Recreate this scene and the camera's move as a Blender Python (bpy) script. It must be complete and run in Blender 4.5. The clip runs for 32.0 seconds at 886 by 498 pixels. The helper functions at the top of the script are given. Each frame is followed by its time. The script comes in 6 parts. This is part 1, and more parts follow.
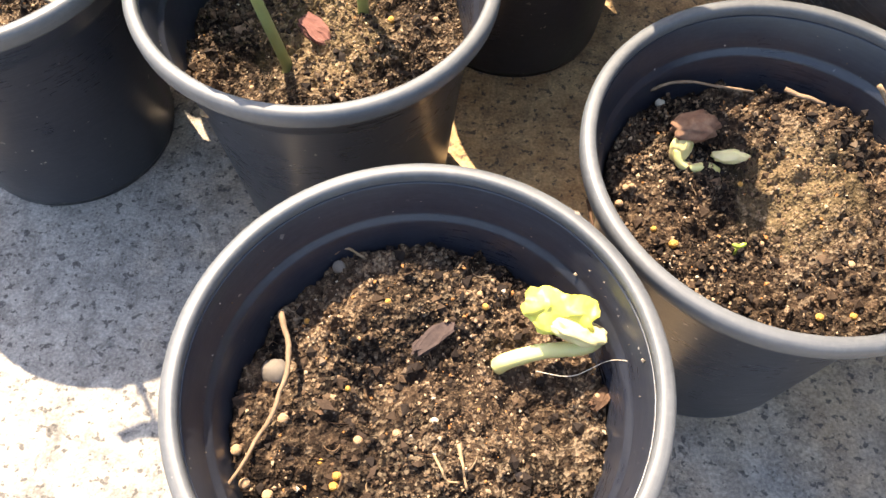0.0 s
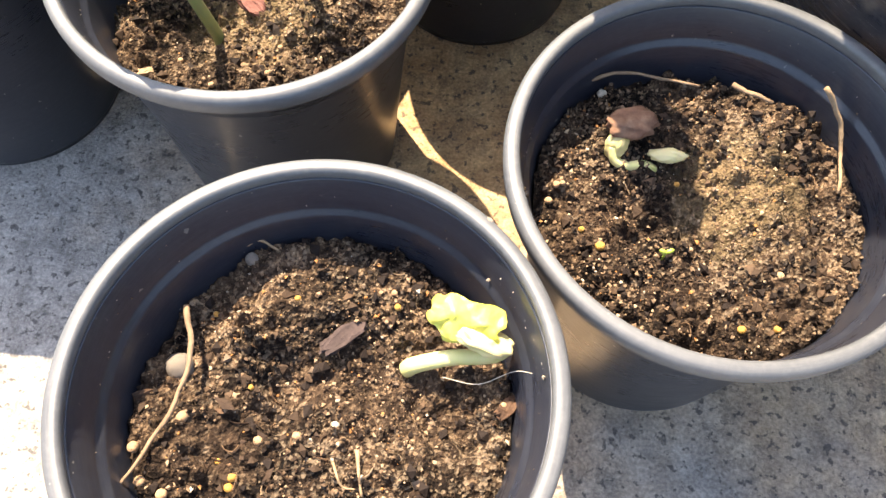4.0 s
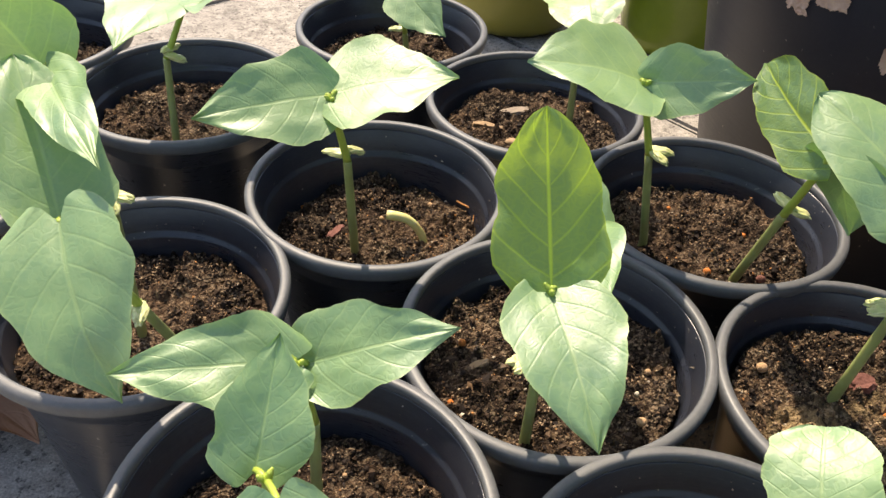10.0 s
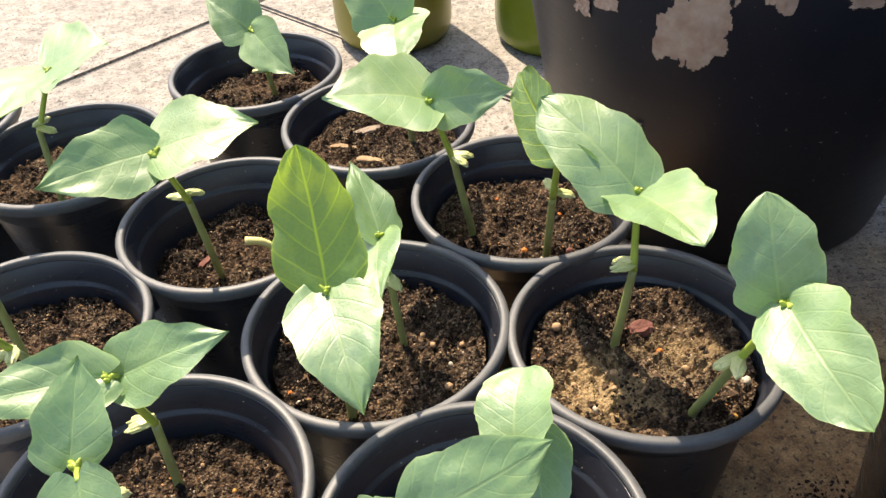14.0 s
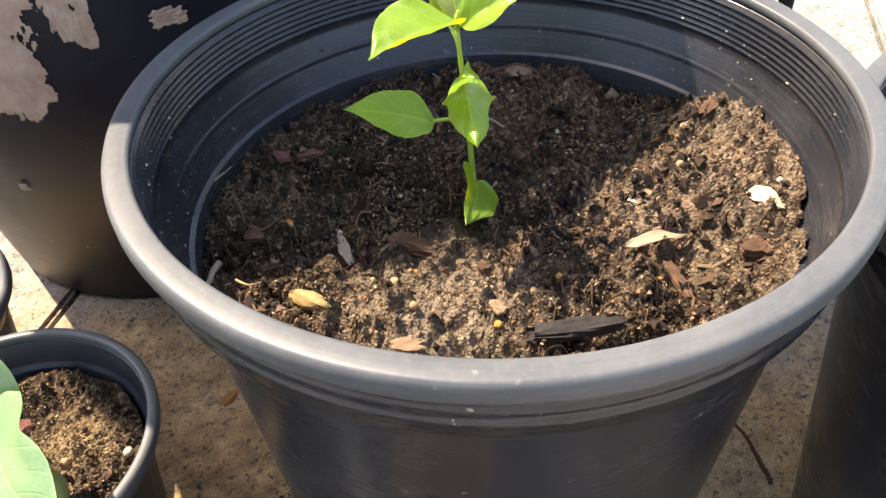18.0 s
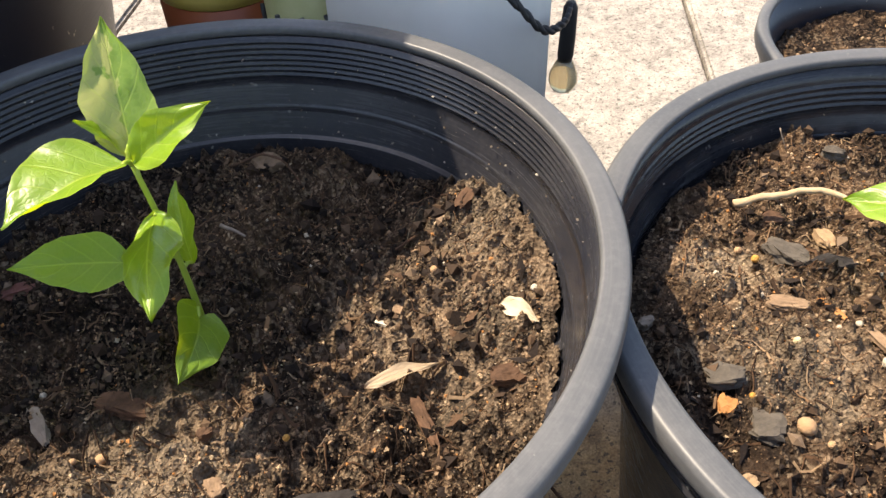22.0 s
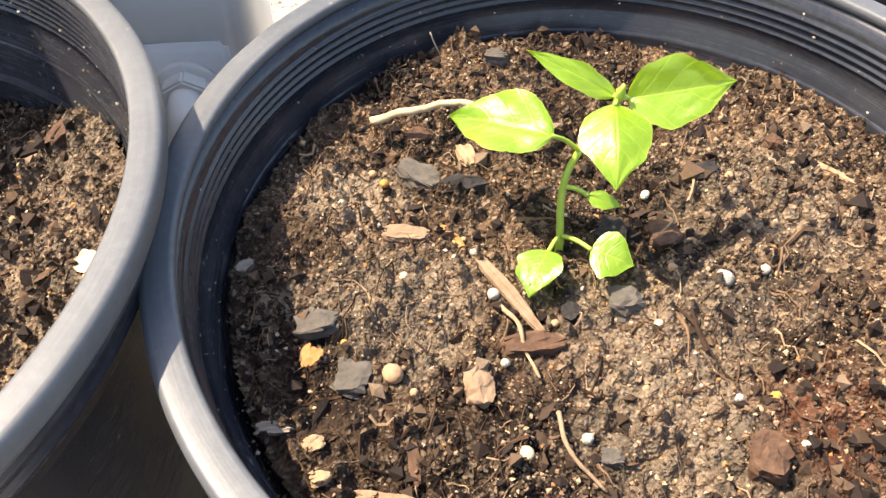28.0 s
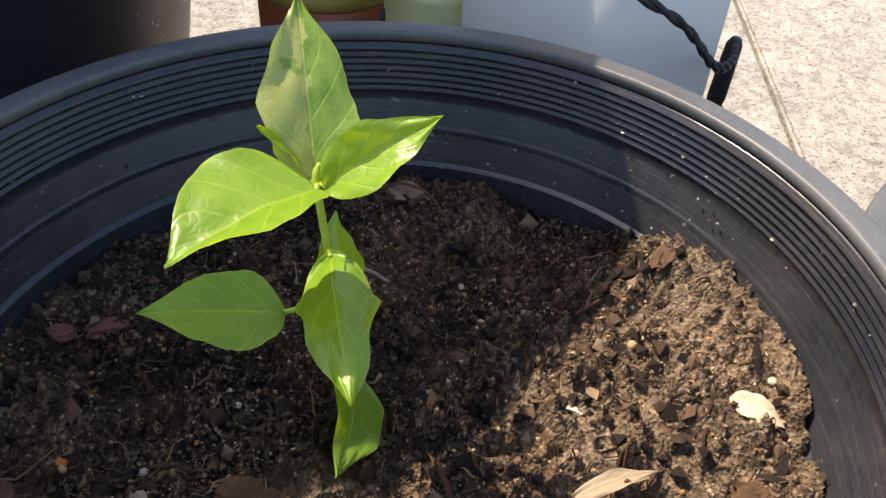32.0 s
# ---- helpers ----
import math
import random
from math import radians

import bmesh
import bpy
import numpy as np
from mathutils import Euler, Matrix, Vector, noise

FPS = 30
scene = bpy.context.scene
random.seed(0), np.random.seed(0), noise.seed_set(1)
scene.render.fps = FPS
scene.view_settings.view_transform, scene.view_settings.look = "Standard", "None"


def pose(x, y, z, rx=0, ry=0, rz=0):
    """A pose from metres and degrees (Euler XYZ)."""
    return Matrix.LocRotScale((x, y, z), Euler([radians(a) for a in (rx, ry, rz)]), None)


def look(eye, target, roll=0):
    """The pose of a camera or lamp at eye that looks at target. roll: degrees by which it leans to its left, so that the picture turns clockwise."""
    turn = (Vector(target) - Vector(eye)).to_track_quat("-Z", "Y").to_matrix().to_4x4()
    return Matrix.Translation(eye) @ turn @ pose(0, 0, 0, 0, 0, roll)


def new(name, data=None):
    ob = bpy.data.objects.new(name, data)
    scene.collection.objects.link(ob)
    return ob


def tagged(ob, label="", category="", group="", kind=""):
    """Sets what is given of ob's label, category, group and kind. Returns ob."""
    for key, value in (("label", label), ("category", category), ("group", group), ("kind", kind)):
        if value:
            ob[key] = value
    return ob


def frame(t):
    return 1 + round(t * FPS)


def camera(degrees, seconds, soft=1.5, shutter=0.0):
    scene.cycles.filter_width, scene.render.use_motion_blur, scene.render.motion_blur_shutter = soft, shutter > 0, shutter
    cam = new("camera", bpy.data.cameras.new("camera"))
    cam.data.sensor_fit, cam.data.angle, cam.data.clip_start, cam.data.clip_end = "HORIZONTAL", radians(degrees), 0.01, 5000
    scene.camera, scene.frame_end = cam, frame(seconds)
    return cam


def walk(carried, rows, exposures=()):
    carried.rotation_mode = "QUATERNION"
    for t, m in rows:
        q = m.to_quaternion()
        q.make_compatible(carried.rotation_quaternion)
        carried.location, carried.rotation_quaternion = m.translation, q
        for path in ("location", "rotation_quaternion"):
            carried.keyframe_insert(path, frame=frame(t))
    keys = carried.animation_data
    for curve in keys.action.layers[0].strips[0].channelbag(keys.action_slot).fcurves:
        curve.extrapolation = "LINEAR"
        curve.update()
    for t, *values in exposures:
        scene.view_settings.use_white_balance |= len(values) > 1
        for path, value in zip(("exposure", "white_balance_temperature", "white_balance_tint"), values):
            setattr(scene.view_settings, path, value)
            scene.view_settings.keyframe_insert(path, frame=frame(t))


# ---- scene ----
cam = camera(57.38, 32.0)
PATH = [
    (0.0, 0.0149, 0.0071, 0.3151, 29.50, -0.62, 1.86),
    (0.5, 0.0226, 0.0099, 0.3156, 29.17, -0.67, 1.79),
    (1.0, 0.0354, 0.0214, 0.3135, 29.13, -0.88, 2.37),
    (1.5, 0.0496, 0.0349, 0.3062, 28.38, -0.87, 3.33),
    (2.0, 0.0575, 0.0414, 0.2993, 27.52, -0.45, 3.67),
    (2.5, 0.0602, 0.0411, 0.2991, 26.83, -0.61, 3.49),
    (4.5, 0.0190, 0.0267, 0.3316, 24.56, -1.99, 4.77),
    (5.0, -0.0093, 0.0350, 0.3420, 27.41, -3.86, 6.44),
    (5.5, -0.0277, 0.0446, 0.3360, 32.71, -4.46, 9.05),
    (6.0, -0.0490, 0.0629, 0.3331, 34.91, -3.64, 10.51),
    (6.5, -0.0676, 0.0752, 0.3295, 37.52, -2.40, 11.37),
    (7.0, -0.0765, 0.0852, 0.3326, 39.83, -2.17, 10.44),
    (7.5, -0.0755, 0.0902, 0.3394, 44.28, -1.89, 8.98),
    (8.0, -0.0679, 0.0936, 0.3449, 46.20, -1.82, 7.92),
    (8.5, -0.0636, 0.0952, 0.3518, 46.68, -1.92, 7.22),
    (9.0, -0.0719, 0.0978, 0.3544, 49.90, -2.14, 6.77),
    (9.5, -0.0931, 0.1005, 0.3533, 49.55, -2.46, 6.71),
    (10.0, -0.1162, 0.1029, 0.3518, 50.72, -3.04, 6.41),
    (10.5, -0.1328, 0.1057, 0.3505, 52.50, -3.23, 6.73),
    (11.0, -0.1420, 0.1099, 0.3520, 51.68, -2.91, 7.68),
    (11.5, -0.1362, 0.1057, 0.3601, 51.69, -2.29, 7.52),
    (12.0, -0.1211, 0.0967, 0.3695, 52.45, -0.90, 5.62),
    (12.5, -0.1008, 0.0893, 0.3754, 52.11, 0.29, 4.22),
    (13.0, -0.0815, 0.0811, 0.3774, 51.43, 1.19, 3.26),
    (13.5, -0.0590, 0.0676, 0.3903, 50.95, 2.16, 2.30),
    (15.5, 0.0448, 0.0568, 0.3945, 50.39, 4.74, -9.52),
    (16.0, 0.0649, 0.0627, 0.3887, 50.73, 2.74, -16.22),
    (16.5, 0.0807, 0.0667, 0.3941, 51.24, 2.00, -20.17),
    (17.0, 0.1037, 0.0673, 0.3899, 50.00, 2.36, -22.96),
    (17.5, 0.1171, 0.0673, 0.3928, 49.07, 2.36, -25.32),
    (18.0, 0.1259, 0.0665, 0.3929, 48.43, 2.36, -27.66),
    (18.5, 0.1393, 0.0710, 0.3915, 47.16, 2.63, -30.43),
    (19.0, 0.1476, 0.0732, 0.3956, 45.29, 2.68, -31.73),
    (19.5, 0.1554, 0.0739, 0.4023, 44.31, 2.45, -33.23),
    (20.0, 0.1692, 0.0752, 0.4092, 44.24, 1.77, -34.95),
    (20.5, 0.1769, 0.0829, 0.4131, 47.62, 0.85, -35.90),
    (21.0, 0.1770, 0.0993, 0.4063, 48.25, 0.43, -36.91),
    (21.5, 0.1850, 0.0996, 0.4048, 47.61, 0.53, -37.00),
    (22.0, 0.2044, 0.0884, 0.4037, 46.95, 1.65, -37.08),
    (22.5, 0.2237, 0.0777, 0.3998, 46.21, 2.55, -37.12),
    (23.0, 0.2558, 0.0676, 0.3969, 44.35, 3.08, -38.96),
    (23.5, 0.2707, 0.0513, 0.3979, 45.08, 1.45, -41.75),
    (24.0, 0.2782, 0.0358, 0.4079, 44.89, 1.97, -42.02),
    (24.5, 0.2738, 0.0271, 0.4143, 44.33, 1.10, -43.25),
    (26.5, 0.2751, 0.0245, 0.4153, 41.97, 0.97, -42.75),
    (27.0, 0.2933, 0.0258, 0.4067, 41.04, 1.11, -43.08),
    (27.5, 0.3057, 0.0365, 0.3970, 39.78, 0.17, -44.32),
    (28.0, 0.2944, 0.0513, 0.3911, 39.35, -0.95, -44.72),
    (28.5, 0.2696, 0.0672, 0.3885, 39.20, -1.15, -43.38),
    (29.0, 0.2452, 0.0870, 0.3854, 40.89, -1.74, -40.92),
    (29.5, 0.2261, 0.0987, 0.3877, 41.82, -1.89, -39.27),
    (30.0, 0.2073, 0.1086, 0.3905, 41.73, -3.82, -38.71),
    (30.5, 0.1901, 0.1199, 0.3903, 43.88, -2.63, -35.84),
    (31.0, 0.1828, 0.1328, 0.3865, 44.56, -3.04, -35.01),
    (31.5, 0.1828, 0.1490, 0.3783, 46.61, -3.15, -34.58),
    (32.0, 0.1800, 0.1621, 0.3732, 49.12, -2.82, -34.89),
]
EXPOSURE = [(t, stops, 7200 if t < 27 else 6950, 14) for t, stops in ((0.0, 2.00), (2.0, 2.24), (5.0, 1.96), (7.0, 1.27), (10.0, 0.97), (13.0, 1.05), (16.0, 1.54), (19.0, 1.82), (20.0, 1.92), (21.0, 1.48), (22.0, 1.24), (24.0, 1.38), (27.0, 1.74), (28.0, 1.69), (30.0, 1.76), (31.0, 1.36), (32.0, 1.08))]
walk(cam, [(t, pose(x, y, z, rx, ry, rz)) for t, x, y, z, rx, ry, rz in PATH], EXPOSURE)

# ---- world and sun ----
SUN_EL, SUN_AZ = radians(57.5), radians(119)
world = bpy.data.worlds.new("sky")
scene.world = world
world.use_nodes = True
wn = world.node_tree.nodes
sky = wn.new("ShaderNodeTexSky")
sky.sky_type, sky.sun_disc = "NISHITA", False
sky.sun_elevation, sky.sun_rotation = SUN_EL, math.pi / 2 - SUN_AZ
sky.air_density, sky.dust_density = 1.0, 1.5
wn["Background"].inputs["Strength"].default_value = 0.15
world.node_tree.links.new(sky.outputs[0], wn["Background"].inputs["Color"])
sun_data = bpy.data.lights.new("sun", "SUN")
sun_data.energy, sun_data.angle, sun_data.color = 4.4, radians(0.53), (1.0, 0.90, 0.74)
sun = new("sun", sun_data)
sun_dir = Vector((math.cos(SUN_AZ) * math.cos(SUN_EL), math.sin(SUN_AZ) * math.cos(SUN_EL), math.sin(SUN_EL)))
sun.matrix_world = look(sun_dir * 8, (0, 0, 0))


# ---- materials ----
class Nodes:
    """Short hand for building a node material."""

    def __init__(self, name):
        self.mat = bpy.data.materials.new(name)
        self.mat.use_nodes = True
        self.t = self.mat.node_tree
        self.b = self.t.nodes["Principled BSDF"]
        self.co = self.t.nodes.new("ShaderNodeTexCoord").outputs["Object"]

    def add(self, kind, **inputs):
        n = self.t.nodes.new(kind)
        for k, val in inputs.items():
            self.put(n, k.replace("_", " "), val)
        return n

    def put(self, n, key, val):
        s = n.inputs[int(key)] if key.isdigit() else n.inputs[key]
        if isinstance(val, bpy.types.NodeSocket):
            self.t.links.new(val, s)
        else:
            s.default_value = val

    def noise(self, scale, detail=4.0, rough=0.6, vec=None, dist=0.0):
        n = self.add("ShaderNodeTexNoise", Scale=scale, Detail=detail, Roughness=rough, Distortion=dist)
        self.put(n, "Vector", vec or self.co)
        return n.outputs["Fac"]

    def ramp(self, fac, *stops):
        n = self.add("ShaderNodeValToRGB")
        self.put(n, "Fac", fac)
        e = n.color_ramp.elements
        while len(e) < len(stops):
            e.new(0.5)
        for el, (p, c) in zip(e, stops):
            el.position = p
            el.color = (*c, 1) if len(c) == 3 else c
        return n.outputs["Color"]

    def mix(self, fac, a, b, mode="MIX"):
        n = self.t.nodes.new("ShaderNodeMix")
        n.data_type, n.blend_type = "RGBA", mode
        for key, val in ((0, fac), (6, a), (7, b)):
            if isinstance(val, tuple) and len(val) == 3:
                val = (*val, 1)
            self.put(n, str(key), val)
        return n.outputs[2]

    def math(self, op, a, b=0.0):
        n = self.t.nodes.new("ShaderNodeMath")
        n.operation = op
        self.put(n, "0", a), self.put(n, "1", b)
        return n.outputs[0]

    def bump(self, height, strength, distance):
        n = self.add("ShaderNodeBump", Strength=strength, Distance=distance, Height=height)
        self.put(self.b, "Normal", n.outputs[0])
        return n.outputs[0]

    def out(self, color=None, rough=None, metal=None, spec=None):
        for key, val in (("Base Color", color), ("Roughness", rough), ("Metallic", metal), ("Specular IOR Level", spec)):
            if val is not None:
                if isinstance(val, tuple) and len(val) == 3:
                    val = (*val, 1)
                self.put(self.b, key, val)
        return self.mat


def plastic(name, base, dust, amount, rough, speck=0.5, scuff=0.0):
    """Black nursery plastic: a thin film of dust, fine turned scratches, stuck specks of soil."""
    n = Nodes(name)
    sep = n.add("ShaderNodeSeparateXYZ", Vector=n.co)
    x, y, z = sep.outputs
    out = n.math("SQRT", n.math("ADD", n.math("MULTIPLY", x, x), n.math("MULTIPLY", y, y)))
    ring = n.add("ShaderNodeCombineXYZ", X=n.math("MULTIPLY", n.math("ARCTAN2", y, x), 5.0), Y=n.math("MULTIPLY", out, 1500.0), Z=n.math("MULTIPLY", z, 1100.0)).outputs[0]
    film = n.ramp(n.noise(17, 6, 0.6), (0.30, (0, 0, 0)), (0.85, (1, 1, 1)))
    scratch = n.ramp(n.noise(1.0, 3, 0.7, ring), (0.40, (0, 0, 0)), (0.85, (1, 1, 1)))
    fine = n.ramp(n.noise(420, 3, 0.7), (0.45, (0, 0, 0)), (0.8, (1, 1, 1)))
    c = n.mix(n.math("MULTIPLY", film, amount), base, dust)
    c = n.mix(n.math("MULTIPLY", fine, amount * 0.5), c, dust)
    c = n.mix(n.math("MULTIPLY", scratch, scuff), c, dust)
    spots = n.ramp(n.noise(300, 2, 0.5), (0.725, (0, 0, 0)), (0.75, (1, 1, 1)))
    patchy = n.ramp(n.noise(22, 3, 0.6), (0.42, (0, 0, 0)), (0.62, (1, 1, 1)))
    c = n.mix(n.math("MULTIPLY", n.math("MULTIPLY", spots, patchy), speck), c, (0.40, 0.37, 0.31))
    r = n.math("ADD", n.math("ADD", n.math("MULTIPLY", film, 0.14), n.math("MULTIPLY", scratch, 0.10)), rough)
    n.bump(n.math("ADD", n.noise(60, 3), n.math("ADD", n.math("MULTIPLY", fine, 0.25), n.math("MULTIPLY", scratch, 0.30))), 0.07, 0.0010)
    return n.out(c, r, spec=0.5)


M_POT = plastic("black_plastic", (0.010, 0.0120, 0.020), (0.132, 0.136, 0.142), 0.14, 0.24, 0.80, 0.12)
M_POT_BIG = plastic("dusty_black_plastic", (0.011, 0.0125, 0.019), (0.160, 0.150, 0.134), 0.20, 0.18, 0.80, 0.12)
# Tall pot: darker, bluer base and a thinner dust film.
M_POT_TALL = plastic("dark_navy_plastic", (0.007, 0.0095, 0.019), (0.08, 0.08, 0.082), 0.12, 0.36, 0.7, 0.05)
# Rim grey: real scuffs and dust, plus the sun's glance put into the base.
M_RIM = plastic("worn_sunlit_rim_plastic", (0.052, 0.056, 0.061), (0.190, 0.190, 0.186), 0.46, 0.42, 0.35, 0.22)


def soil_material(name, dark, mid, light, sand, patches=(), red=(), pale=(0.33, 0.255, 0.175), wet_and_shade=()):
    """Crumbly soil; patches (x, y, radius, strength) are where dry pale sand lies and sunlit soil is painted paler, red
    ones where coir lies, the near-black ones where peat is moist and shade is painted in.
    """
    n = Nodes(name)
    at = n.t.nodes.new("ShaderNodeNewGeometry").outputs["Position"]
    a = n.noise(26, 5, 0.7, at)
    b = n.noise(420, 4, 0.75)
    c = n.mix(n.ramp(a, (0.42, (0, 0, 0)), (0.60, (1, 1, 1))), dark, mid)
    damp = n.ramp(n.noise(13, 5, 0.75, at), (0.44, (0.38, 0.36, 0.36)), (0.60, (1.1, 1.08, 1.05)))
    c = n.mix(n.ramp(b, (0.50, (0, 0, 0)), (0.64, (1, 1, 1))), c, light)
    c = n.mix(n.ramp(n.noise(130, 6, 0.8, None, 0.8), (0.38, (0.7, 0.7, 0.7)), (0.54, (0, 0, 0))), c, dark)
    c = n.mix(1.0, c, damp, "MULTIPLY")
    for spots, colour in ((patches, pale), (red, (0.125, 0.045, 0.022)), (wet_and_shade, (0.011, 0.008, 0.006))):
        for x, y, r, k in spots:
            off = n.add("ShaderNodeVectorMath")
            off.operation = "DISTANCE"
            flat = n.add("ShaderNodeVectorMath")
            flat.operation = "MULTIPLY"
            n.put(flat, "0", at), n.put(flat, "1", (1.0, 1.0, 0.0))
            n.put(off, "0", flat.outputs[0]), n.put(off, "1", (x, y, 0.0))
            reach = n.math("ADD", off.outputs["Value"], n.math("MULTIPLY", n.math("SUBTRACT", n.noise(90, 5, 0.7, at), 0.5), r * 1.6))
            here = n.ramp(n.math("DIVIDE", reach, r), (0.45, (1, 1, 1)), (1.0, (0, 0, 0)))
            c = n.mix(n.math("MULTIPLY", here, n.math("MULTIPLY", n.ramp(b, (0.30, (0.35, 0.35, 0.35)), (0.62, (1, 1, 1))), k)), c, colour)
    v = n.add("ShaderNodeTexVoronoi", Scale=900.0)
    n.put(v, "Vector", n.co)
    g = n.ramp(n.math("MULTIPLY", v.outputs["Color"], n.noise(30, 3)), (0.34, (0, 0, 0)), (0.46, (1, 1, 1)))
    c = n.mix(n.math("MULTIPLY", g, sand), c, (0.40, 0.30, 0.20))
    n.bump(n.math("ADD", b, n.math("MULTIPLY", v.outputs["Distance"], 0.7)), 0.9, 0.0014)
    return n.out(c, 0.93, spec=0.15)


M_SOIL = soil_material("peat_soil", (0.012, 0.0075, 0.005), (0.080, 0.050, 0.031), (0.25, 0.172, 0.105), 0.33, ((0.025, 0.312, 0.030, 0.85), (0.067, 0.332, 0.024, 0.55), (-0.123, 0.237, 0.016, 0.8), (0.131, 0.162, 0.025, 0.35), (-0.033, 0.228, 0.03, 0.35)), (), (0.42, 0.30, 0.155))
M_SOIL_BIG = soil_material("bark_compost", (0.014, 0.009, 0.006), (0.096, 0.060, 0.036), (0.27, 0.187, 0.118), 0.30,
                           # The spot at (0.310, 0.231) paints the sunlit compost paler.
                           ((0.203, 0.235, 0.044, 0.62), (0.310, 0.231, 0.050, 0.26), (0.344, 0.262, 0.030, 0.25), (0.398, 0.191, 0.020, 0.75), (0.425, 0.094, 0.040, 0.40), (0.380, 0.151, 0.030, 0.40), (0.401, 0.066, 0.034, 0.35), (0.489, 0.098, 0.040, 0.35)),
                           # Pot and leaf shade painted dark here, along with moist peat by the stems.
                           ((0.435, 0.048, 0.024, 0.65),), wet_and_shade=((0.213, 0.317, 0.078, 0.30), (0.362, 0.189, 0.034, 0.55), (0.340, 0.145, 0.028, 0.55), (0.443, 0.089, 0.016, 0.5), (0.474, 0.081, 0.014, 0.5), (0.443, 0.153, 0.022, 0.6), (0.257, 0.247, 0.020, 0.5)))


def grain_material(name, *stops):
    """Loose bits whose colour changes from bit to bit."""
    n = Nodes(name)
    g = n.t.nodes.new("ShaderNodeNewGeometry")
    ramp = n.add("ShaderNodeValToRGB")
    n.put(ramp, "Fac", g.outputs["Random Per Island"])
    e = ramp.color_ramp.elements
    ramp.color_ramp.interpolation = "CONSTANT"
    while len(e) < len(stops):
        e.new(0.5)
    for el, (p, c) in zip(e, stops):
        el.position, el.color = p, (*c, 1)
    c = n.mix(0.5, ramp.outputs["Color"], n.mix(n.noise(600, 3), (0.25, 0.25, 0.25), (1.6, 1.5, 1.4)), "MULTIPLY")
    n.bump(n.noise(900, 3), 0.6, 0.0005)
    return n.out(c, 0.85, spec=0.25)


M_GRAIN = grain_material("soil_grains", (0, (0.040, 0.025, 0.016)), (0.28, (0.10, 0.064, 0.038)), (0.55, (0.19, 0.125, 0.075)), (0.76, (0.29, 0.20, 0.125)), (0.91, (0.40, 0.30, 0.19)), (0.955, (0.36, 0.17, 0.06)), (0.985, (0.48, 0.41, 0.31)))
M_FIBRE = grain_material("root_fibres", (0, (0.035, 0.020, 0.012)), (0.45, (0.085, 0.048, 0.027)), (0.75, (0.17, 0.105, 0.06)), (0.92, (0.30, 0.21, 0.13)))
M_BARK = grain_material("bark_bits", (0, (0.018, 0.012, 0.009)), (0.45, (0.045, 0.028, 0.018)), (0.82, (0.09, 0.052, 0.030)), (0.97, (0.22, 0.13, 0.07)))


def plain(name, a, b, scale, rough=0.6, bump=0.3, spec=0.4, dist=0.001):
    n = Nodes(name)
    f = n.noise(scale, 5, 0.65)
    c = n.mix(n.ramp(f, (0.3, (0, 0, 0)), (0.7, (1, 1, 1))), a, b)
    n.bump(n.noise(scale * 3, 4), bump, dist)
    return n.out(c, rough, spec=spec)


